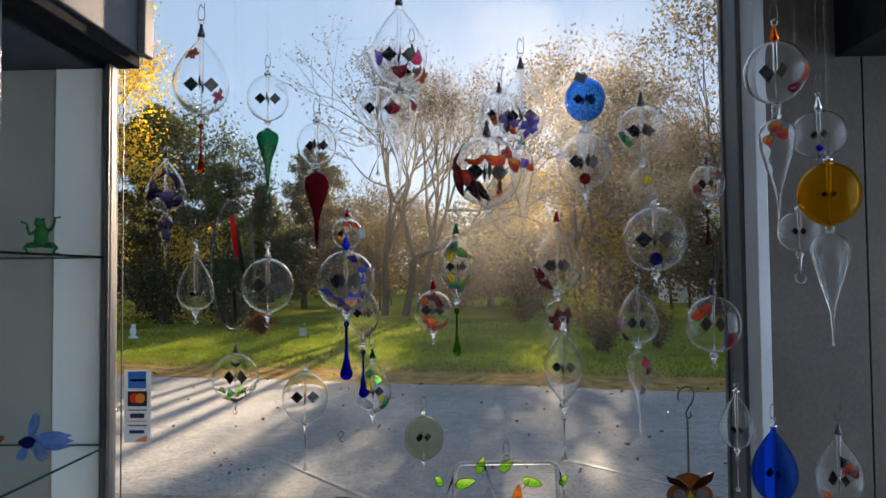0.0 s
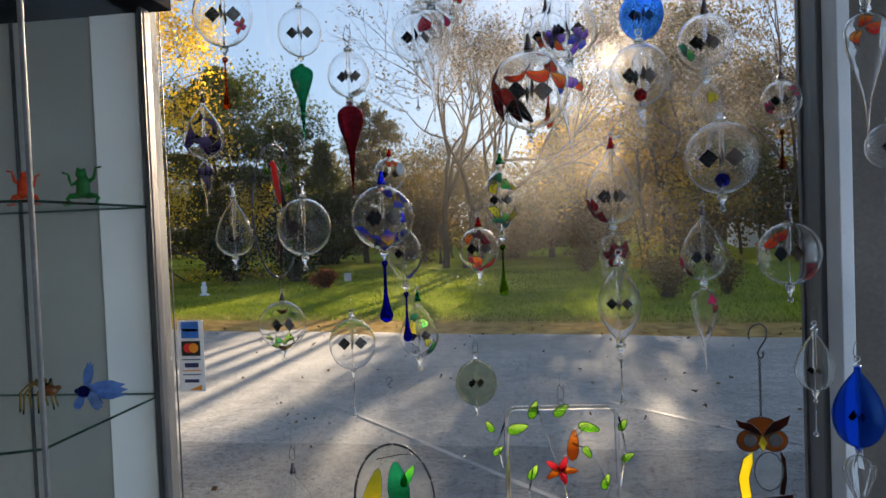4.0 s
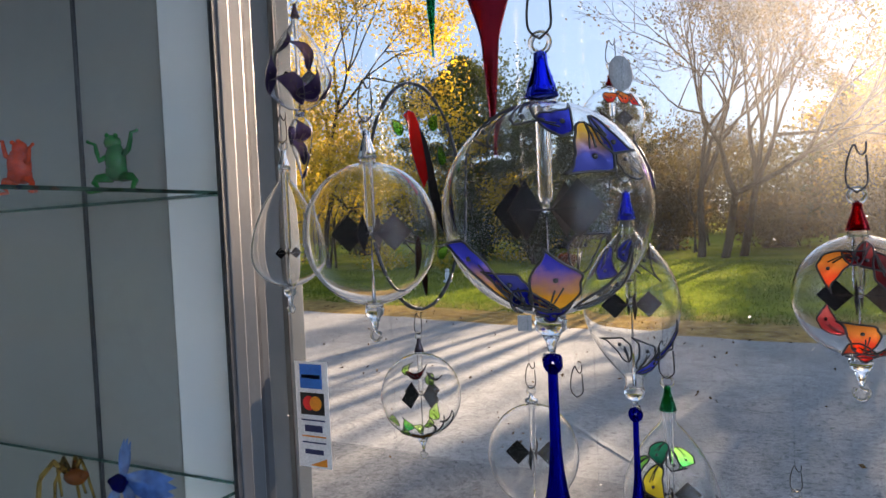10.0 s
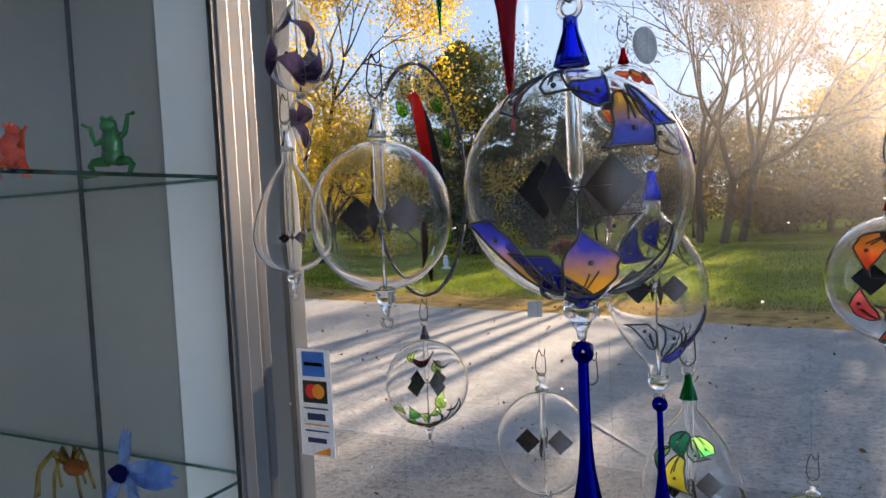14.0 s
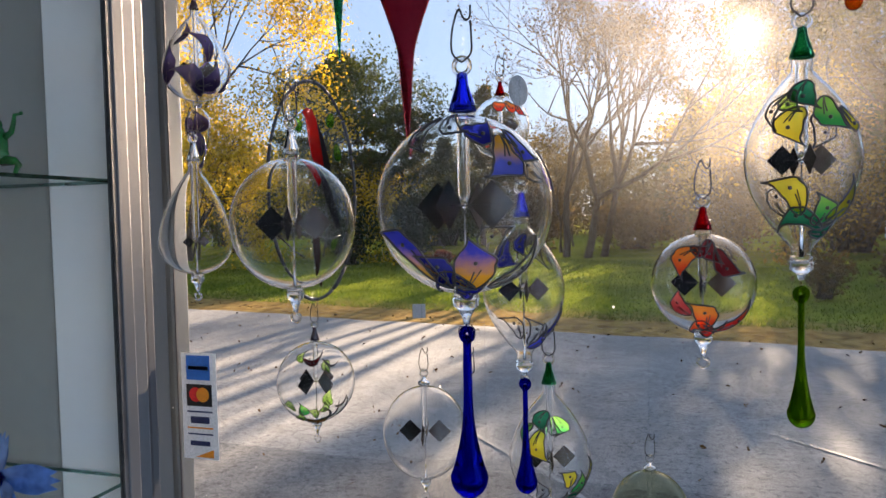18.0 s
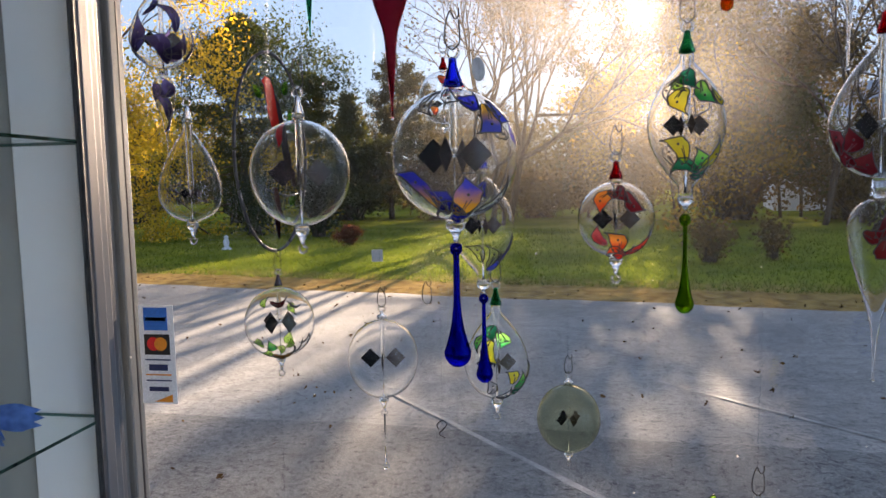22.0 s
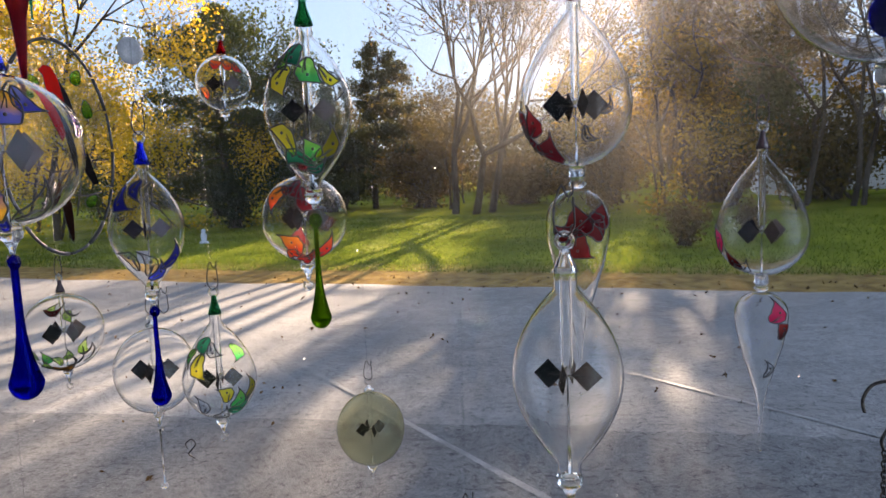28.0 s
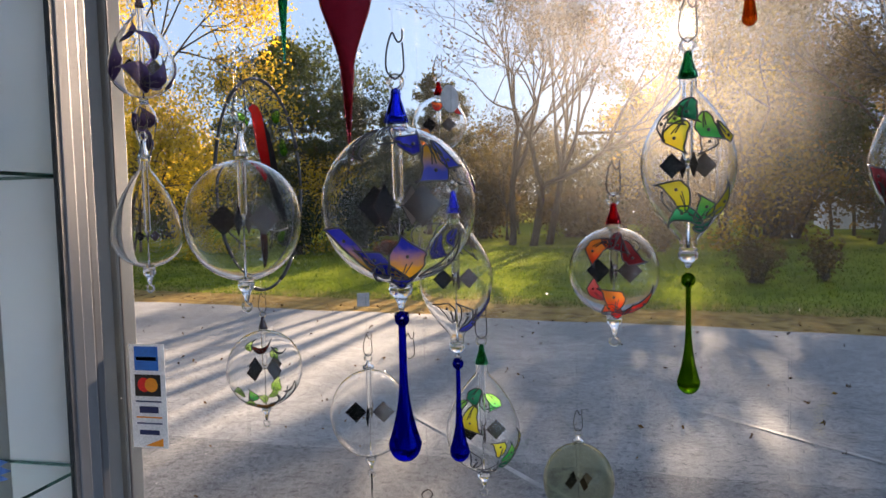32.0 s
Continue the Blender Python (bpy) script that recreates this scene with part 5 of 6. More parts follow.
radiometer("clear globe radiometer with orange poppy painting", 0.529, 1.423, "globe", 0.0512, 1.548, 1.495, 1.441, DARKCONE, 0.018, tail=1.412, angle=24,
           petals=((-40, 0.5, 0.036, 0.024, 30, P_ORANGE), (-20, 0.7, 0.03, 0.02, 60, P_RED), (35, -0.5, 0.034, 0.026, -20, P_MAROON), (50, -0.6, 0.03, 0.02, 40, P_RED), (25, 0.65, 0.03, 0.02, 120, P_GREY)))
radiometer("small plain clear teardrop radiometer with rod", 0.712, 1.80, "tear", 0.0412, 1.300, 1.212, 1.168, None, tail=1.14, rod=1.064, angle=40, vane=0.012)
radiometer("deep blue glass teardrop radiometer with clear pendant", 0.730, 1.64, "tear", 0.0478, 1.251, 1.154, 1.092, None, tail=1.083, curl=False, glass=DEEPBLUE, angle=12, vane=0.015,
           pendant=("ribbed", 1.075, 1.045, 0.93, 0.028, CLEAR))
radiometer("clear pointed radiometer with dark red flowers", 0.786, 1.48, "lens", 0.0435, 1.272, 1.188, 1.100, DARKCONE, 0.016, tail=1.075, angle=14,
           petals=((20, 0.75, 0.03, 0.024, 30, P_RED), (38, 0.6, 0.03, 0.02, 80, P_MAROON), (5, 0.95, 0.024, 0.016, 0, P_BLACK), (-40, -0.7, 0.034, 0.022, -10, P_RED), (-30, -1.1, 0.03, 0.02, 30, P_MAROON)))
radiometer("clear globe radiometer with orange top and flower pendant", 0.594, 1.282, "globe", 0.0508, 1.989, 1.935, 1.882, ORANGECONE, 0.024, tail=1.876, curl=False, angle=12,
           pendant=("painted", 1.854, 1.828, 1.658, 0.030, CLEAR), petals=((60, -0.1, 0.05, 0.024, 15, P_ORANGE), (45, -0.55, 0.034, 0.02, 60, P_MAROON)))
radiometer("plain clear globe radiometer before the dark panel", 0.747, 1.445, "globe", 0.0495, 1.906, 1.859, 1.813, CLEARSOLID, 0.022, angle=30, bead=(1.832, 0.007, P_NAVY), vane=0.012)
radiometer("amber glass globe radiometer with ribbed clear pendant", 0.722, 1.365, "globe", 0.0535, 1.791, 1.734, 1.677, None, tail=1.670, curl=False, glass=AMBER, angle=60, vane=0.009,
           pendant=("ribbed", 1.663, 1.633, 1.461, 0.031, CLEAR))
radiometer("small clear globe radiometer behind the amber one", 0.712, 1.46, "globe", 0.040, 1.712, 1.672, 1.632, None, tail=1.57, angle=20, vane=0.012, ring=False)
radiometer("large clear teardrop radiometer with flowered pendant", -0.057, 1.326, "tear", 0.0506, 2.082, 1.993, 1.934, DARKCONE, 0.02, tail=1.930, curl=False, angle=10,
           pendant=("painted", 1.921, 1.890, 1.738, 0.034, CLEAR), petals=((-25, -0.5, 0.04, 0.028, -30, P_GREY), (35, -0.3, 0.03, 0.024, 30, P_PINK), (0, -0.7, 0.034, 0.02, 80, P_MAROON), (-55, -0.3, 0.03, 0.02, 0, P_VIOLET)))
radiometer("small clear globe radiometer with a red flower", -0.054, 1.621, "globe", 0.0394, 2.088, 2.045, 2.003, DARKCONE, 0.018, tail=1.974, angle=18, flowers=((30, -0.35, 0.018, (P_RED, P_ORANGE), 5, 0),))
radiometer("clear globe radiometer with a thin glass rod", -0.165, 1.87, "globe", 0.0575, 2.085, 2.028, 1.970, None, tail=1.945, rod=1.85, angle=12)
radiometer("small clear globe radiometer with red orchids far back", -0.266, 1.99, "globe", 0.0425, 1.752, 1.709, 1.667, REDCONE, 0.018, tail=1.652, angle=14,
           petals=((-5, 0.65, 0.024, 0.016, 100, P_RED), (25, 0.6, 0.024, 0.018, 120, P_ORANGE), (45, 0.45, 0.022, 0.014, 160, P_RED), (-40, -0.4, 0.024, 0.016, -20, P_ORANGE), (-15, -0.7, 0.026, 0.014, 80, P_GREY)))
radiometer("clear teardrop radiometer with dark cap hung low", -0.48, 1.745, "tear", 0.045, 0.995, 0.91, 0.865, DARKCONE, 0.022, tail=0.84, angle=10)

# paper tags on two of the threads
thing("price_tag", Shape().lathe([(-0.0004, 0.0001), (-0.0004, 0.013), (0.0004, 0.013), (0.0004, 0.0001)], 20), TAGGREY, "small round grey paper tag on a thread", "tag", "paper tags", (-0.163, 1.572, 1.684)).rotation_euler = (radians(90), 0, radians(62))
thing("price_tag", Shape().box((-0.009, -0.0003, -0.010), (0.009, 0.0003, 0.010)), TAGGREY, "small square grey paper tag on a thread", "tag", "paper tags", (-0.364, 1.885, 1.447), 0.3)

ec = thing("wire_clip", None, None, "empty bent wire clip on a clear thread", "clip", at=(-0.26, 1.755, 1.392))
clip_and_thread(ec, 0.0, double=False)

thing("price_tag", Shape().box((-0.011, -0.0003, -0.009), (0.011, 0.0003, 0.009)), S_BLACK, "small dark tag on a thread beside the blue globe", "tag", "paper tags", (0.283, 1.413, 1.969), 0.2).rotation_euler = (0, 0.35, 0.2)

# ---- suncatchers ----
def flat_patch(parent, name, pts, mat, lead=0.0014, y=0.0, label=""):
    """A piece of coloured glass in the plane of its suncatcher, with a dark came round it."""
    s = Shape()
    n = len(pts)
    s.add([(x, y - 0.001, z) for x, z in pts] + [(x, y + 0.001, z) for x, z in pts], [tuple(range(n)), tuple(range(2 * n - 1, n - 1, -1))] + [(i, i + n, (i + 1) % n + n, (i + 1) % n) for i in range(n)], 0, False)
    ob = part(name, s, mat, parent, label)
    if lead:
        part("came", Shape().tube([(x, y, z) for x, z in pts], lead, 5, close=True), OUTLINE, ob)
    return ob


def outline(fx, n):
    return [fx(2 * math.pi * i / n) for i in range(n)]


def leaf_outline(cx, cz, ln, wd, rot, n=14):
    out = []
    c, s = math.cos(radians(rot)), math.sin(radians(rot))
    for i in range(n):
        t = 2 * math.pi * i / n
        u, w = math.cos(t) * ln / 2, math.sin(t) * wd / 2 * (1 - 0.35 * math.cos(t))
        out.append((cx + u * c - w * s, cz + u * s + w * c))
    return out


def oval_catcher(label, at, w, h, turn, patches, lines=()):
    ob = thing("oval_suncatcher", None, None, label, "suncatcher", "stained glass suncatchers", at, turn)
    rim = outline(lambda a: (w / 2 * math.cos(a), h / 2 * math.sin(a)), 44)
    flat_patch(ob, "glass_sheet", rim, SHELF, 0.0)
    seg = 16
    for i in range(seg):
        a0, a1 = 2 * math.pi * i / seg, 2 * math.pi * (i + 0.93) / seg
        part("rim", Shape().tube([(w / 2 * math.cos(a0 + (a1 - a0) * k / 4), 0, h / 2 * math.sin(a0 + (a1 - a0) * k / 4)) for k in range(5)], 0.0034 if i % 2 else 0.0028, 6), OUTLINE, ob)
    for name, pts, mat in patches:
        flat_patch(ob, name, pts, mat, 0.0008, -0.002)
    for pts in lines:
        part("painted_line", Shape().tube([(x, -0.002, z) for x, z in pts], 0.0012, 5), OUTLINE, ob)
    part("thread", Shape().tube([(0, 0, h / 2), (0, 0, h / 2 + 0.15), (0, 0, CEILING - at[2])], 0.0003, 4), THREAD, ob)
    part("hook", Shape().tube(bent([(-0.006, 0, h / 2 + 0.145), (-0.008, 0, h / 2 + 0.152), (0, 0, h / 2 + 0.158), (0.006, 0, h / 2 + 0.152), (0.0, 0, h / 2 + 0.144), (-0.005, 0, h / 2 + 0.138), (0.004, 0, h / 2 + 0.132)]), 0.0009, 6), WIRE, ob)
    return ob


oval_catcher("oval glass suncatcher with red and black patches and leaves", (-0.603, 2.051, 1.626), 0.23, 0.37, radians(78), [
    ("red_patch", [(-0.030, 0.130), (-0.019, 0.139), (-0.005, 0.137), (0.006, 0.120), (0.013, 0.09), (0.020, 0.06), (0.024, 0.03), (0.013, 0.014), (-0.001, 0.040), (-0.013, 0.072), (-0.019, 0.104), (-0.022, 0.122)], P_CRIMSON),
    ("dark_patch", [(0.008, 0.117), (0.024, 0.092), (0.038, 0.052), (0.049, 0.012), (0.062, -0.030), (0.074, -0.064), (0.062, -0.066), (0.042, -0.036), (0.026, 0.004), (0.0215, 0.05), (0.0145, 0.088)], P_BLACK),
    ("dark_patch", leaf_outline(0.002, -0.115, 0.10, 0.018, -84), P_OWLDARK),
    ("green_leaf", leaf_outline(0.045, 0.125, 0.03, 0.022, 60), P_LEAF), ("green_leaf", leaf_outline(0.062, 0.07, 0.034, 0.022, 100), P_LEAF),
    ("green_leaf", leaf_outline(0.055, -0.095, 0.03, 0.02, 30), P_LEAF), ("green_leaf", leaf_outline(-0.045, 0.11, 0.03, 0.02, 140), P_LEAF)],
    [[(-0.075, -0.06), (-0.02, -0.075), (0.04, -0.085), (0.078, -0.08)], [(0.02, -0.12), (0.035, -0.06), (0.03, -0.02)]])
oval_catcher("oval glass suncatcher with green and yellow leaves", (-0.243, 1.765, 0.925), 0.19, 0.27, 0.0, [
    ("yellow_patch", leaf_outline(-0.05, 0.02, 0.12, 0.04, 75), P_OLIVE), ("green_patch", leaf_outline(0.01, 0.04, 0.11, 0.05, 95), P_TEAL),
    ("green_patch", leaf_outline(0.035, 0.06, 0.06, 0.02, 60), P_GREEN)], [[(-0.04, 0.1), (0.02, 0.112), (0.06, 0.11)]])

fr = thing("framed_suncatcher", None, None, "clear rod-framed suncatcher with green glass vines and orange flower", "suncatcher", "stained glass suncatchers", (0.143, 1.595, 1.188), radians(2))
rod = [(-0.111, 0, -0.30), (-0.111, 0, -0.02), (-0.106, 0, -0.006), (-0.095, 0, 0.0), (0.095, 0, 0.0), (0.106, 0, -0.006), (0.111, 0, -0.02), (0.111, 0, -0.30), (-0.111, 0, -0.30)]
part("rod_frame", Shape().tube(rod, 0.0052, 10), CLEARSOLID, fr, "clear bent glass rod")
part("ring", Shape().tube([(0.006 * math.sin(a), 0, 0.010 - 0.006 * math.cos(a)) for a in [2 * math.pi * i / 14 for i in range(14)]], 0.002, 6, close=True), CLEARSOLID, fr)
clip_and_thread(fr, 0.016)
vine = [[(-0.05, 0.005), (-0.035, -0.04), (-0.02, -0.09), (0.0, -0.14), (0.01, -0.2)], [(-0.115, -0.03), (-0.13, -0.07), (-0.12, -0.12)], [(0.02, -0.07), (0.06, -0.09), (0.09, -0.16), (0.08, -0.22)], [(-0.09, -0.28), (-0.075, -0.2), (-0.06, -0.12)], [(0.115, -0.02), (0.125, -0.08), (0.115, -0.16)]]
for v in vine:
    part("vine", Shape().tube([(x, -0.004, z) for x, z in v], 0.0019, 6), CLEARSOLID, fr)
for lx, lz, ln, wd, ro in ((-0.055, -0.002, 0.045, 0.022, 70), (0.0, -0.004, 0.04, 0.024, 40), (-0.088, -0.04, 0.05, 0.026, 15), (-0.145, -0.035, 0.03, 0.018, 120), (0.055, -0.04, 0.05, 0.024, -15), (0.122, -0.035, 0.03, 0.018, 60), (-0.13, -0.085, 0.03, 0.016, 40), (0.05, -0.09, 0.03, 0.018, -60), (0.13, -0.10, 0.032, 0.018, 30), (-0.06, -0.13, 0.04, 0.02, 60), (-0.08, -0.20, 0.036, 0.02, 0), (0.085, -0.15, 0.04, 0.02, 70), (0.06, -0.2, 0.04, 0.02, 10)):
    flat_patch(fr, "leaf", leaf_outline(lx, lz, ln * 0.88, wd * 0.78, ro), P_LEAF, 0.0010, -0.006)
flat_patch(fr, "orange_patch", leaf_outline(0.022, -0.075, 0.064, 0.022, 84), P_BROWN, 0.0008, -0.007)
flat_patch(fr, "orange_patch", leaf_outline(0.036, -0.044, 0.036, 0.010, 40), P_GREY, 0.0008, -0.009)
for k in range(5):
    flat_patch(fr, "red_petal", leaf_outline(-0.005 + 0.018 * math.cos(k * 1.25 + 2.5), -0.125 + 0.014 * math.sin(k * 1.25 + 2.5), 0.034, 0.014, math.degrees(k * 1.25 + 2.5)), P_BROWN if k % 2 else P_MAROON, 0.0006, -0.008 - 0.001 * k)

ow = thing("owl_suncatcher", None, None, "brown and yellow owl suncatcher on a chain with oval crystal", "suncatcher", "stained glass suncatchers", (0.534, 1.606, 1.16))
body = Shape()


def plate(pts, mat, y):
    n = len(pts)
    body.add([(x, y - 0.0012, z) for x, z in pts] + [(x, y + 0.0012, z) for x, z in pts], [tuple(range(n)), tuple(range(2 * n - 1, n - 1, -1))] + [(i, i + n, (i + 1) % n + n, (i + 1) % n) for i in range(n)], mat, False)
    body.tube([(x, y, z) for x, z in pts], 0.0013, 5, 3, close=True)


def rim_of(cx, cz, rx, rz, n=22):
    return outline(lambda a: (cx + rx * math.cos(a), cz + rz * math.sin(a)), n)


plate(rim_of(0.0, -0.016, 0.030, 0.018), 0, 0.003)
plate([(-0.050, 0.0), (-0.040, -0.005), (-0.022, -0.008), (-0.006, -0.022), (-0.002, -0.032), (-0.014, -0.027), (-0.03, -0.020), (-0.044, -0.014)], 1, -0.007)
plate([(0.052, 0.008), (0.036, 0.0), (0.020, -0.006), (0.006, -0.022), (0.002, -0.032), (0.014, -0.028), (0.03, -0.022), (0.046, -0.010)], 1, -0.007)
plate(rim_of(-0.024, -0.043, 0.024, 0.022), 0, -0.003)
plate(rim_of(0.024, -0.043, 0.024, 0.022), 0, -0.003)
plate(rim_of(-0.024, -0.042, 0.012, 0.012), 3, -0.006)
plate(rim_of(0.024, -0.042, 0.012, 0.012), 3, -0.006)
plate([(0.0, -0.03), (0.008, -0.048), (0.0, -0.064), (-0.008, -0.048)], 2, -0.006)
plate([(-0.018, -0.066), (-0.036, -0.08), (-0.046, -0.12), (-0.04, -0.16), (-0.02, -0.17), (-0.026, -0.12), (-0.018, -0.09)], 2, 0.0)
plate([(0.036, -0.066), (0.044, -0.08), (0.046, -0.12), (0.04, -0.155), (0.032, -0.15), (0.038, -0.11)], 1, 0.0)
plate(rim_of(0.012, -0.105, 0.027, 0.038, 26), 4, -0.001)
plate([(-0.05, -0.165), (0.055, -0.150), (0.055, -0.166), (-0.05, -0.182)], 1, -0.004)
part("figure", body, (P_OWL, P_OWLDARK, P_YELLOW, OUTLINE, TUBE), ow)
part("s_hook", Shape().tube(bent([(-0.018, 0, 0.158), (-0.02, 0, 0.170), (-0.012, 0, 0.184), (0.004, 0, 0.187), (0.014, 0, 0.176), (0.012, 0, 0.158), (0.002, 0, 0.142), (-0.003, 0, 0.130), (0.001, 0, 0.121), (0.007, 0, 0.124), (0.006, 0, 0.133)]), 0.0017, 8), WIRE, ow)
zk = 0.122
while zk > 0.004:
    k = round((0.122 - zk) / 0.0052)
    turn = math.pi / 2 * (k % 2)
    part("chain_link", Shape().tube([(0.0024 * math.sin(a) * math.cos(turn), 0.0024 * math.sin(a) * math.sin(turn), zk - 0.0030 - 0.0040 * math.cos(a)) for a in [2 * math.pi * i / 8 for i in range(8)]], 0.0009, 4, close=True), WIRE, ow)
    zk -= 0.0052
part("thread", Shape().tube([(0.0, 0, 0.186), (0, 0, 0.4), (0, 0, CEILING - 1.16)], 0.0003, 4), THREAD, ow)

# ---- figurines in the cabinet ----
def frog(label, at, mat, turn, flip=1, fat=1.0):
    s = Shape()
    s.ball((0, 0, 0.050), 0.017, 18, squash=(0.98 * fat, 0.85 * fat, 1.85))
    s.ball((0, 0, 0.034), 0.016, 14, squash=(1.12 * fat, 0.9 * fat, 0.95))
    s.ball((-0.004 * flip, 0, 0.080), 0.0125, 12, squash=(1.1, 0.95, 1.0))
    s.ball((0.006 * flip, -0.006, 0.090), 0.0040, 8)
    s.ball((-0.009 * flip, -0.006, 0.091), 0.0040, 8)
    for sg in (-1, 1):
        s.tube([(0.008 * sg, 0, 0.026), (0.030 * sg, -0.006, 0.024), (0.036 * sg, -0.006, 0.018), (0.028 * sg, -0.004, 0.004), (0.044 * sg, -0.012, 0.002)], [0.009, 0.0065, 0.005, 0.0038, 0.0028], 8)
        for k in range(3):
            s.ball((0.042 * sg, -0.016 + 0.006 * k, 0.003), 0.0026, 6)
        e = 0.016 if sg == flip else 0.0
        s.tube([(0.012 * sg, 0, 0.060), (0.026 * sg, -0.004, 0.052 + e), (0.030 * sg, -0.004, 0.066 + e), (0.032 * sg, -0.004, 0.078 + e), (0.042 * sg, -0.006, 0.082 + e * 0.8)], [0.0055, 0.0042, 0.0035, 0.0028, 0.0022], 8)
        s.ball((0.030 * sg, -0.004, 0.067 + e), 0.0032, 6)
        s.ball((0.043 * sg, -0.006, 0.083 + e * 0.8), 0.0032, 6)
    return thing("frog_figurine", s, mat, label, "figurine", "glass figurines", at, turn)


frog("small green glass frog figurine on the shelf", (-1.008, 1.80, 1.6515), FROGGREEN, 0.3)
frog("small red glass frog figurine on the shelf", (-1.08, 1.69, 1.6515), FROGRED, 0.1, -1, 1.25).scale = (0.86, 0.86, 0.86)
frog("small purple glass frog figurine on the shelf", (-1.245, 1.70, 1.6515), PURPLEGLASS, 0.2)


def fin(s, pts, mat=0):
    n = len(pts)
    s.add([(x, y - 0.001, z) for x, y, z in pts] + [(x, y + 0.0012, z) for x, y, z in pts], [tuple(range(n)), tuple(range(2 * n - 1, n - 1, -1))] + [(i, i + n, (i + 1) % n + n, (i + 1) % n) for i in range(n)], mat)


def fan(s, root, tip, width, mat, curl=0.0):
    """A spread fin with ribs, from root to tip."""
    root, tip = Vector(root), Vector(tip)
    d = tip - root
    q = Vector((-d.z, 0, d.x)).normalized()
    m, vs = 6, []
    for i in range(m + 1):
        u = i / m
        for j in range(7):
            v = j / 3 - 1
            ragged = 0.10 * d.length * math.cos(3 * math.pi * v) * (i == m)
            p = root + d * u * (1 - 0.16 * v * v) + d.normalized() * ragged + q * v * width * 0.5 * (0.25 + 0.75 * math.sin(math.pi * 0.62 * u + 0.25))
            vs.append((p.x, p.y + curl * u * u + 0.0022 * (j % 2), p.z - 0.25 * abs(curl) * u * u))
    n = len(vs)
    s.add(vs + [(x, y + 0.0016, z) for x, y, z in vs], [(i * 7 + j, i * 7 + j + 1, (i + 1) * 7 + j + 1, (i + 1) * 7 + j) for i in range(m) for j in range(6)] + [(n + (i + 1) * 7 + j, n + (i + 1) * 7 + j + 1, n + i * 7 + j + 1, n + i * 7 + j) for i in range(m) for j in range(6)], mat)


s = Shape()
s.ball((-0.026, 0, 0.042), 0.016, 14, 1, (1.2, 0.8, 0.95))
s.ball((-0.043, -0.003, 0.044), 0.006, 8, 1)
fan(s, (-0.020, 0, 0.052), (-0.006, 0, 0.112), 0.026, 0)
fan(s, (-0.014, 0, 0.046), (0.072, 0.006, 0.044), 0.048, 0, 0.01)
fan(s, (-0.014, -0.003, 0.038), (0.030, -0.01, 0.010), 0.034, 0, -0.01)
fan(s, (-0.030, -0.003, 0.034), (-0.036, -0.012, 0.004), 0.024, 0, -0.006)
thing("fish_figurine", s, (FISHBLUE, NAVYGLASS), "blue glass fish figurine with spread fins on the shelf", "figurine", "glass figurines", (-1.0, 1.785, 1.1455))
s = Shape().ball((0.0, 0, 0.052), 0.016, 16, 0, (1.45, 0.85, 0.85)).ball((0.024, 0, 0.058), 0.007, 10, 0)
for k in range(7):
    a = k * 0.9
    s.tube([(-0.006, 0, 0.050), (-0.020 + 0.022 * math.cos(a), 0.02 * math.sin(a), 0.076), (-0.034 + 0.036 * math.cos(a), 0.035 * math.sin(a), 0.050), (-0.03 + 0.04 * math.cos(a), 0.045 * math.sin(a), 0.003)], [0.0042, 0.0034, 0.0028, 0.0022], 8, 1)
thing("octopus_figurine", s, (OCTOAMBER, PALEAMBER), "amber glass octopus figurine on clear curled arms", "figurine", "glass figurines", (-1.10, 1.76, 1.1455))
s = Shape().ball((0, 0, 0.045), 0.03, 16, 0, (1.3, 0.8, 0.8))
s.tube([(0.03, 0, 0.05), (0.036, 0, 0.075), (0.034, 0, 0.11), (0.03, 0, 0.15)], [0.012, 0.007, 0.005, 0.002], 8, 1)
s.tube([(0.02, 0, 0.03), (0.045, -0.01, 0.02), (0.05, -0.012, 0.002)], [0.010, 0.008, 0.006], 8, 2)
thing("bird_figurine", s, (OCTOAMBER, PURPLEGLASS, YELLOWGLASS), "amber glass bird figurine with purple neck and yellow foot", "figurine", "glass figurines", (-1.375, 1.72, 1.1455))

# ---- outside: trees, shrubs, far house ----
tree("yellow maple in full autumn leaf", -14.8, 20.6, 12.6, 11, LEAF_YELLOW, 30000, 0.062, 0.42, 6, 1, 0.3, 0.12, 0.30)
tree("low yellow maple beside the taller one", -15.3, 21.5, 6.6, 13, LEAF_YELLOW, 12000, 0.058, 0.5, 5, 2, 0.25, 0.2, 0.32)
tree("yellow maple beside the lawn", -19.0, 25.0, 9.0, 12, LEAF_YELLOW, 20000, 0.065, 0.55, 5, 1, 0.3, 0.2, 0.5)
pine("tall open pine with level limbs", -12.3, 27.6, 8.5, 41, 2.9, 36000, NEEDLE)
pine("open pine lower than its neighbour", -10.3, 29.0, 6.2, 42, 2.5, 24000, NEEDLE)
tree("green and gold tree behind the pines", -13.4, 31.0, 8.2, 27, LEAF_GREEN, 16000, 0.065, 0.5, 6, 1, 0.25, 0.15, 0.24)
pine("dense rounded pine beyond the lawn", -7.9, 34.4, 7.8, 31, 2.3, 24000, NEEDLE)
conifer("lower dark conifer beyond the lawn", -10.6, 36.5, 6.2, 32, 2.2, 9000)
tree("half-bare tall tree with many thin limbs", -2.4, 27.0, 11.4, 21, LEAF_BROWN, 12000, 0.05, 0.36, 7, 3, 0.46, 0.14, 0.20)
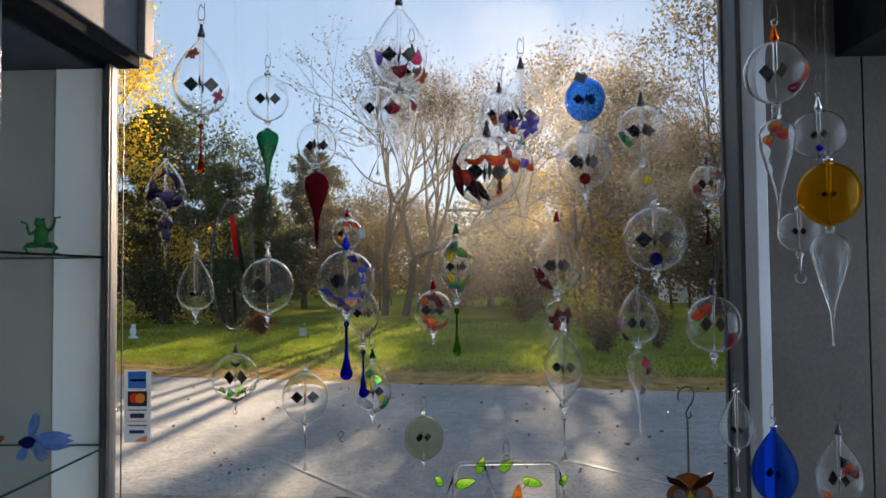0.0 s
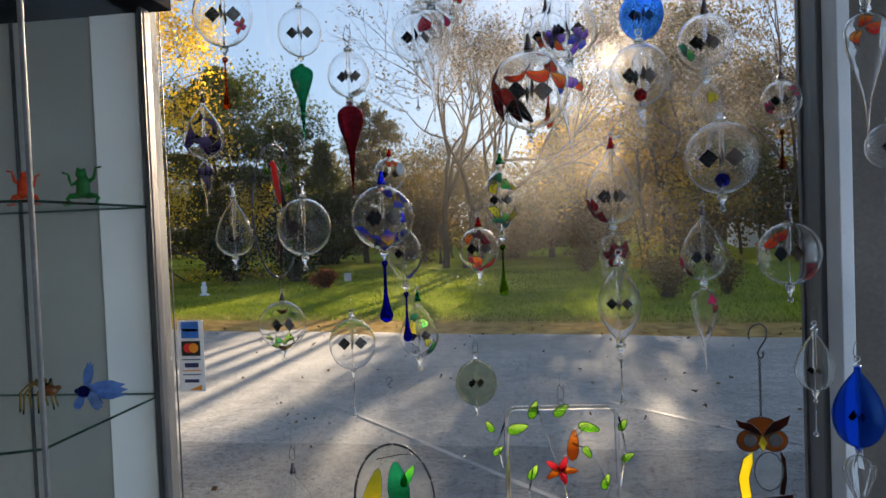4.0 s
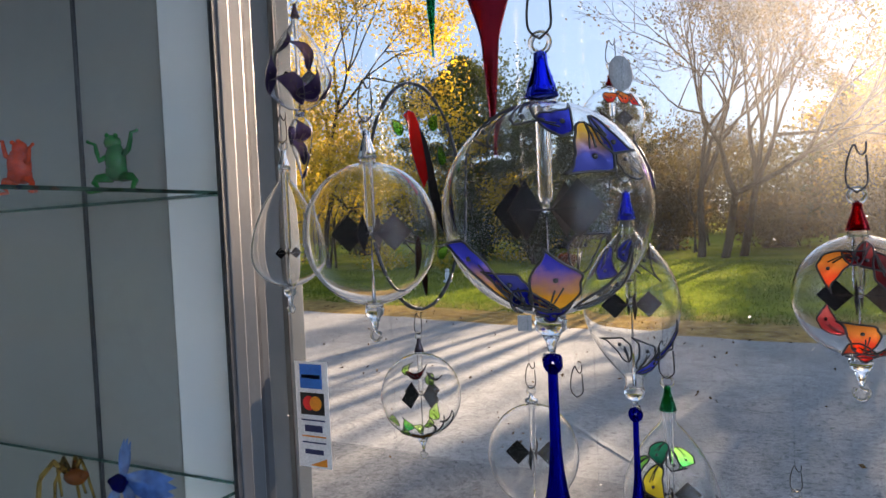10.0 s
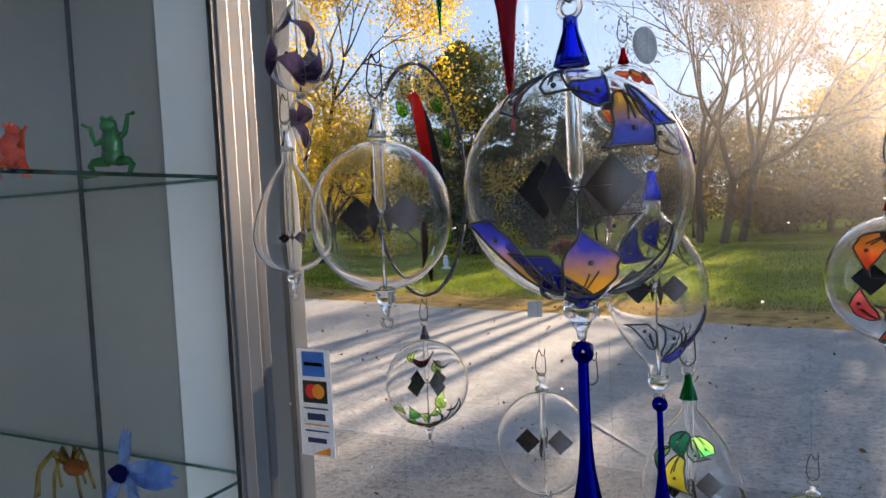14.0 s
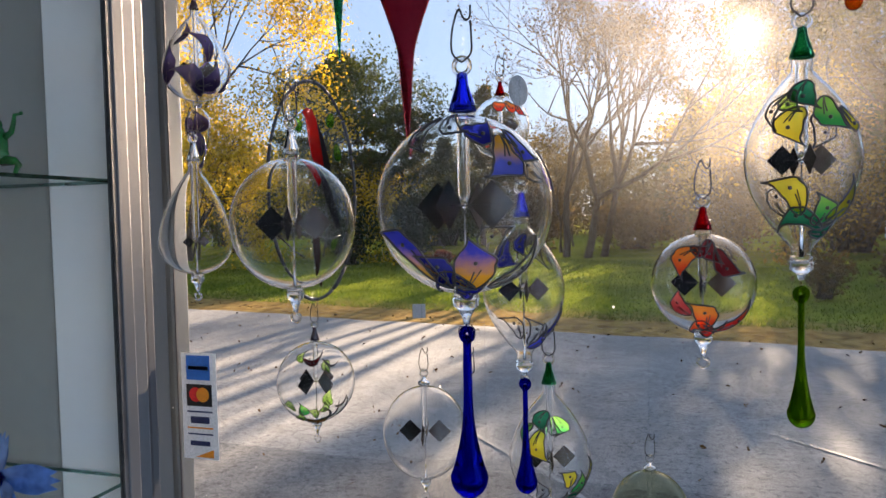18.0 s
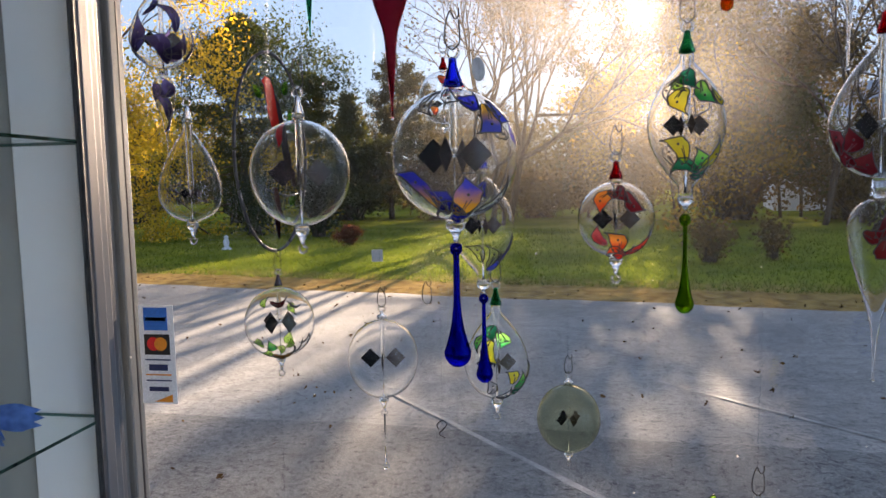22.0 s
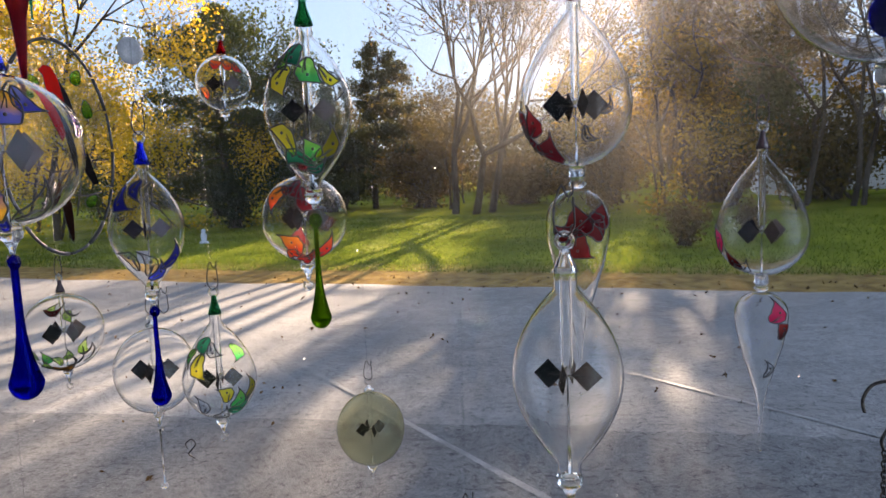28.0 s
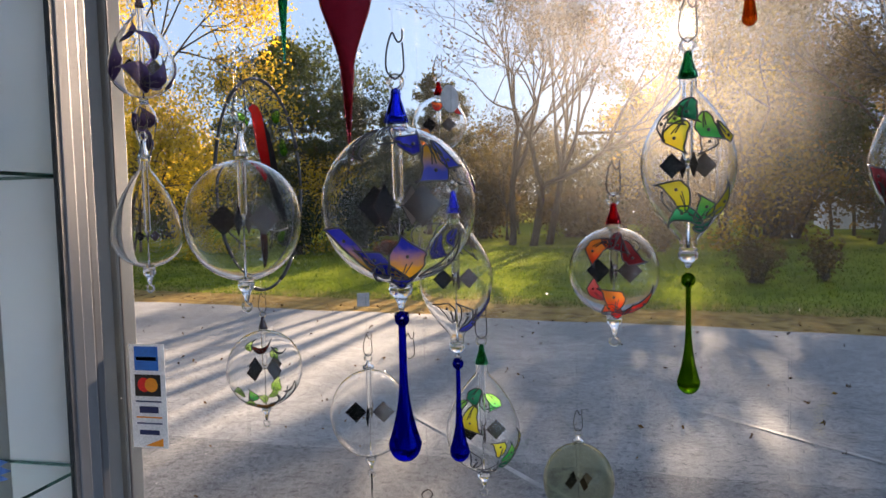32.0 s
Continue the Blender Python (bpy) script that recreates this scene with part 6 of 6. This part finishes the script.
tree("half-bare tree with sparse olive leaves", -3.4, 31.5, 6.4, 22, LEAF_OLIVE, 2500, 0.055, 0.45, 6, 2, 0.22, 0.18, 0.24)
pine("small dark pine beside the bare tree", 1.3, 34.0, 6.9, 34, 1.7, 7000, NEEDLE)
tree("tall airy tree with sparse olive leaves", 5.0, 27.7, 12.0, 35, LEAF_OLIVE, 18000, 0.07, 0.45, 6, 2, 0.25, 0.15, 0.24)
tree("tall tree with sparse olive leaves", 9.0, 27.0, 12.0, 23, LEAF_OLIVE, 11000, 0.075, 0.42, 6, 2, 0.25, 0.15, 0.24)
tree("tall tree with thin brown and olive leaves", 10.6, 25.0, 11.5, 24, LEAF_BROWN, 5500, 0.06, 0.48, 6, 2, 0.25, 0.2, 0.26)
tree("leafy tree at the edge of the wood", 14.6, 24.0, 10.0, 25, LEAF_OLIVE, 9000, 0.08, 0.5, 6, 1, 0.25, 0.2, 0.24)
tree("broad brown-leaved tree at the edge of the wood", 6.6, 31.5, 7.6, 28, LEAF_GREEN, 14000, 0.09, 0.5, 6, 2, 0.25, 0.2, 0.24)
tree("broad olive tree at the edge of the wood", 9.2, 31.0, 8.6, 29, LEAF_OLIVE, 13000, 0.09, 0.5, 6, 2, 0.25, 0.2, 0.24)
tree("low dense brown tree at the edge of the wood", 5.0, 29.5, 6.9, 30, LEAF_GOLD, 20000, 0.085, 0.55, 6, 2, 0.25, 0.2, 0.26)
tree("small half-bare tree beyond the lawn", -4.0, 37.0, 5.6, 33, LEAF_OLIVE, 5000, 0.07, 0.45, 5, 2, 0.22, 0.2, 0.24)
for i, (x, y, w, h, lf) in enumerate([(-15, 33, 6, 4, LEAF_GREEN), (-10, 34, 6, 3.6, DARKLEAF), (-5.2, 33, 5, 3.0, LEAF_BROWN), (-1.0, 34, 5, 1.9, LEAF_BROWN), (3.0, 31.5, 5, 3.8, LEAF_BROWN), (7, 30, 6, 4.4, LEAF_BROWN), (11, 29, 6, 3.6, LEAF_OLIVE), (15.5, 28, 6, 3.8, LEAF_BROWN), (20, 27, 6, 3.6, LEAF_OLIVE), (-21, 33, 6, 4, LEAF_GREEN)]):
    shrub("dense undergrowth at the edge of the wood", x, y, w, h, 50 + i, lf, 9000, 0.095, "undergrowth")
shrub("dark rounded evergreen shrub on the lawn", -7.6, 22.5, 2.2, 2.3, 71, DARKLEAF, 5200, 0.07)
shrub("dark rounded evergreen shrub on the lawn", -10.2, 23.5, 2.0, 1.9, 72, DARKLEAF, 4200, 0.07)
shrub("low russet shrub on the lawn", -5.6, 19.2, 0.75, 0.5, 73, RUSSET, 1800, 0.045)
shrub("low brown shrub on the lawn", 2.9, 14.6, 1.0, 0.85, 74, LEAF_BROWN, 900, 0.05)
shrub("low brown shrub on the lawn", 4.2, 15.2, 0.9, 0.8, 76, LEAF_BROWN, 800, 0.045)
shrub("low brown shrub on the lawn", 2.0, 23.0, 0.8, 0.9, 75, LEAF_BROWN, 900, 0.05)

# the far wood, one uneven belt of trunks and leaf clumps
rng = np.random.default_rng(8)
segs, cen = [], []
for i in range(190):
    x = rng.uniform(-60, 60)
    y = 46 + rng.uniform(0, 16) - 0.10 * x
    h = rng.uniform(5.0, 8.5) * (0.72 if -4 < x < 8 else 1.05 if x > 0 else 0.85)
    segs.append((np.array((x, y, -0.1)), np.array((x + rng.normal(0, 0.4), y, h)), 0.16, 0.04))
    for k in range(26):
        u = rng.uniform(0.0, 1.0) ** 1.25
        cen.append((x + rng.normal(0, 1.3), y + rng.normal(0, 1.0), h * u))
for i in range(900):
    x = rng.uniform(-75, 75)
    cen += [(x + rng.normal(0, 0.5), 64 + rng.normal(0, 2.0) - 0.10 * x, rng.uniform(0.0, 1.0) * (8.2 + 1.0 * math.sin(x * 0.31) + 0.8 * math.sin(x * 0.83))) for k in range(8)]
wood = thing("far_wood", None, None, "distant belt of brown and olive woodland", "woodland", kind="stuff")
part("trunks", limbs(segs, 4), BARK, wood)
part("foliage", leaves(rng, cen, 270000, 0.75, 0.15), LEAF_OLIVE, wood)

house = thing("house", None, None, "pale house with blue-grey roof behind the trees", "house", at=(17.5, 40.0, 0), turn=radians(-12))
part("wall", Shape().box((-6, -3.5, -0.1), (6, 3.5, 4.5), bevel=0.03), SIDING, house)
part("roof", Shape().add([(-6.4, -3.9, 4.45), (6.4, -3.9, 4.45), (6.4, 0, 6.7), (-6.4, 0, 6.7), (-6.4, 3.9, 4.45), (6.4, 3.9, 4.45)], [(0, 1, 2, 3), (3, 2, 5, 4), (0, 3, 4), (1, 5, 2), (0, 4, 5, 1)], 0, False), ROOFBLUE, house)
for wx in (-4, -1.2, 1.6, 4.4):
    wv = part("window", Shape().box((wx - 0.5, -3.56, 1.0), (wx + 0.5, -3.48, 2.2), bevel=0.02), WHITEWALL, house)
    part("pane", Shape().box((wx - 0.42, -3.58, 1.08), (wx + 0.42, -3.562, 2.12)), DARKMETAL, wv)

orn = Shape().lathe([(0.0, 0.16), (0.06, 0.15), (0.09, 0.07), (0.26, 0.10), (0.36, 0.09), (0.40, 0.05), (0.44, 0.075), (0.50, 0.07), (0.54, 0.001)], 16)
thing("garden_ornament", orn, STONEWHITE, "small white stone ornament on the lawn", "ornament", at=(-8.75, 18.3, -0.03)).scale = (0.8, 0.8, 0.72)

# grass blades near the edge of the lawn, and litter on the paving
rng = np.random.default_rng(4)
N = 30000
gx = rng.uniform(-14, 9, N)
gy = np.array([edge_y(v) for v in gx]) + 1.5 + 14 * rng.uniform(0, 1, N) ** 1.6
hh = rng.uniform(0.03, 0.085, N)
aa = rng.uniform(0, 6.28, N)
wd = 0.004 + 0.0003 * gy
base = np.stack([gx, gy, np.full(N, -0.032)], 1)
side = np.stack([np.cos(aa) * wd, np.sin(aa) * wd, np.zeros(N)], 1)
tip = base + np.stack([rng.normal(0, 0.03, N), rng.normal(0, 0.03, N), hh], 1)
s = Shape()
s.v = np.stack([base - side, base + side, tip], 1).reshape(-1, 3).tolist()
s.f = np.arange(N * 3).reshape(-1, 3).tolist()
s.m, s.s = [0] * N, [False] * N
thing("lawn_grass", s, GRASSBLADE, "short green and yellow grass blades", "grass", kind="stuff")
N = 520
lx = rng.uniform(-9, 7, N)
ly = np.array([edge_y(v) for v in lx]) + 0.6 - 7.0 * rng.uniform(0, 1, N) ** 2.2
s = leaves(rng, np.stack([lx, ly, np.full(N, 0.018)], 1), N, 0.012, 0.022)
thing("fallen_leaves", s, LITTER, "scattered brown fallen leaves on the asphalt", "leaves", kind="stuff")
s = leaves(rng, [(-1.95, 5.55, 0.03), (-1.75, 5.6, 0.03), (-1.85, 5.4, 0.04), (-2.05, 5.35, 0.02)], 30, 0.10, 0.016)
thing("leaf_clump", s, LITTER, "clump of dry leaves and grass in the asphalt", "leaves", kind="stuff")
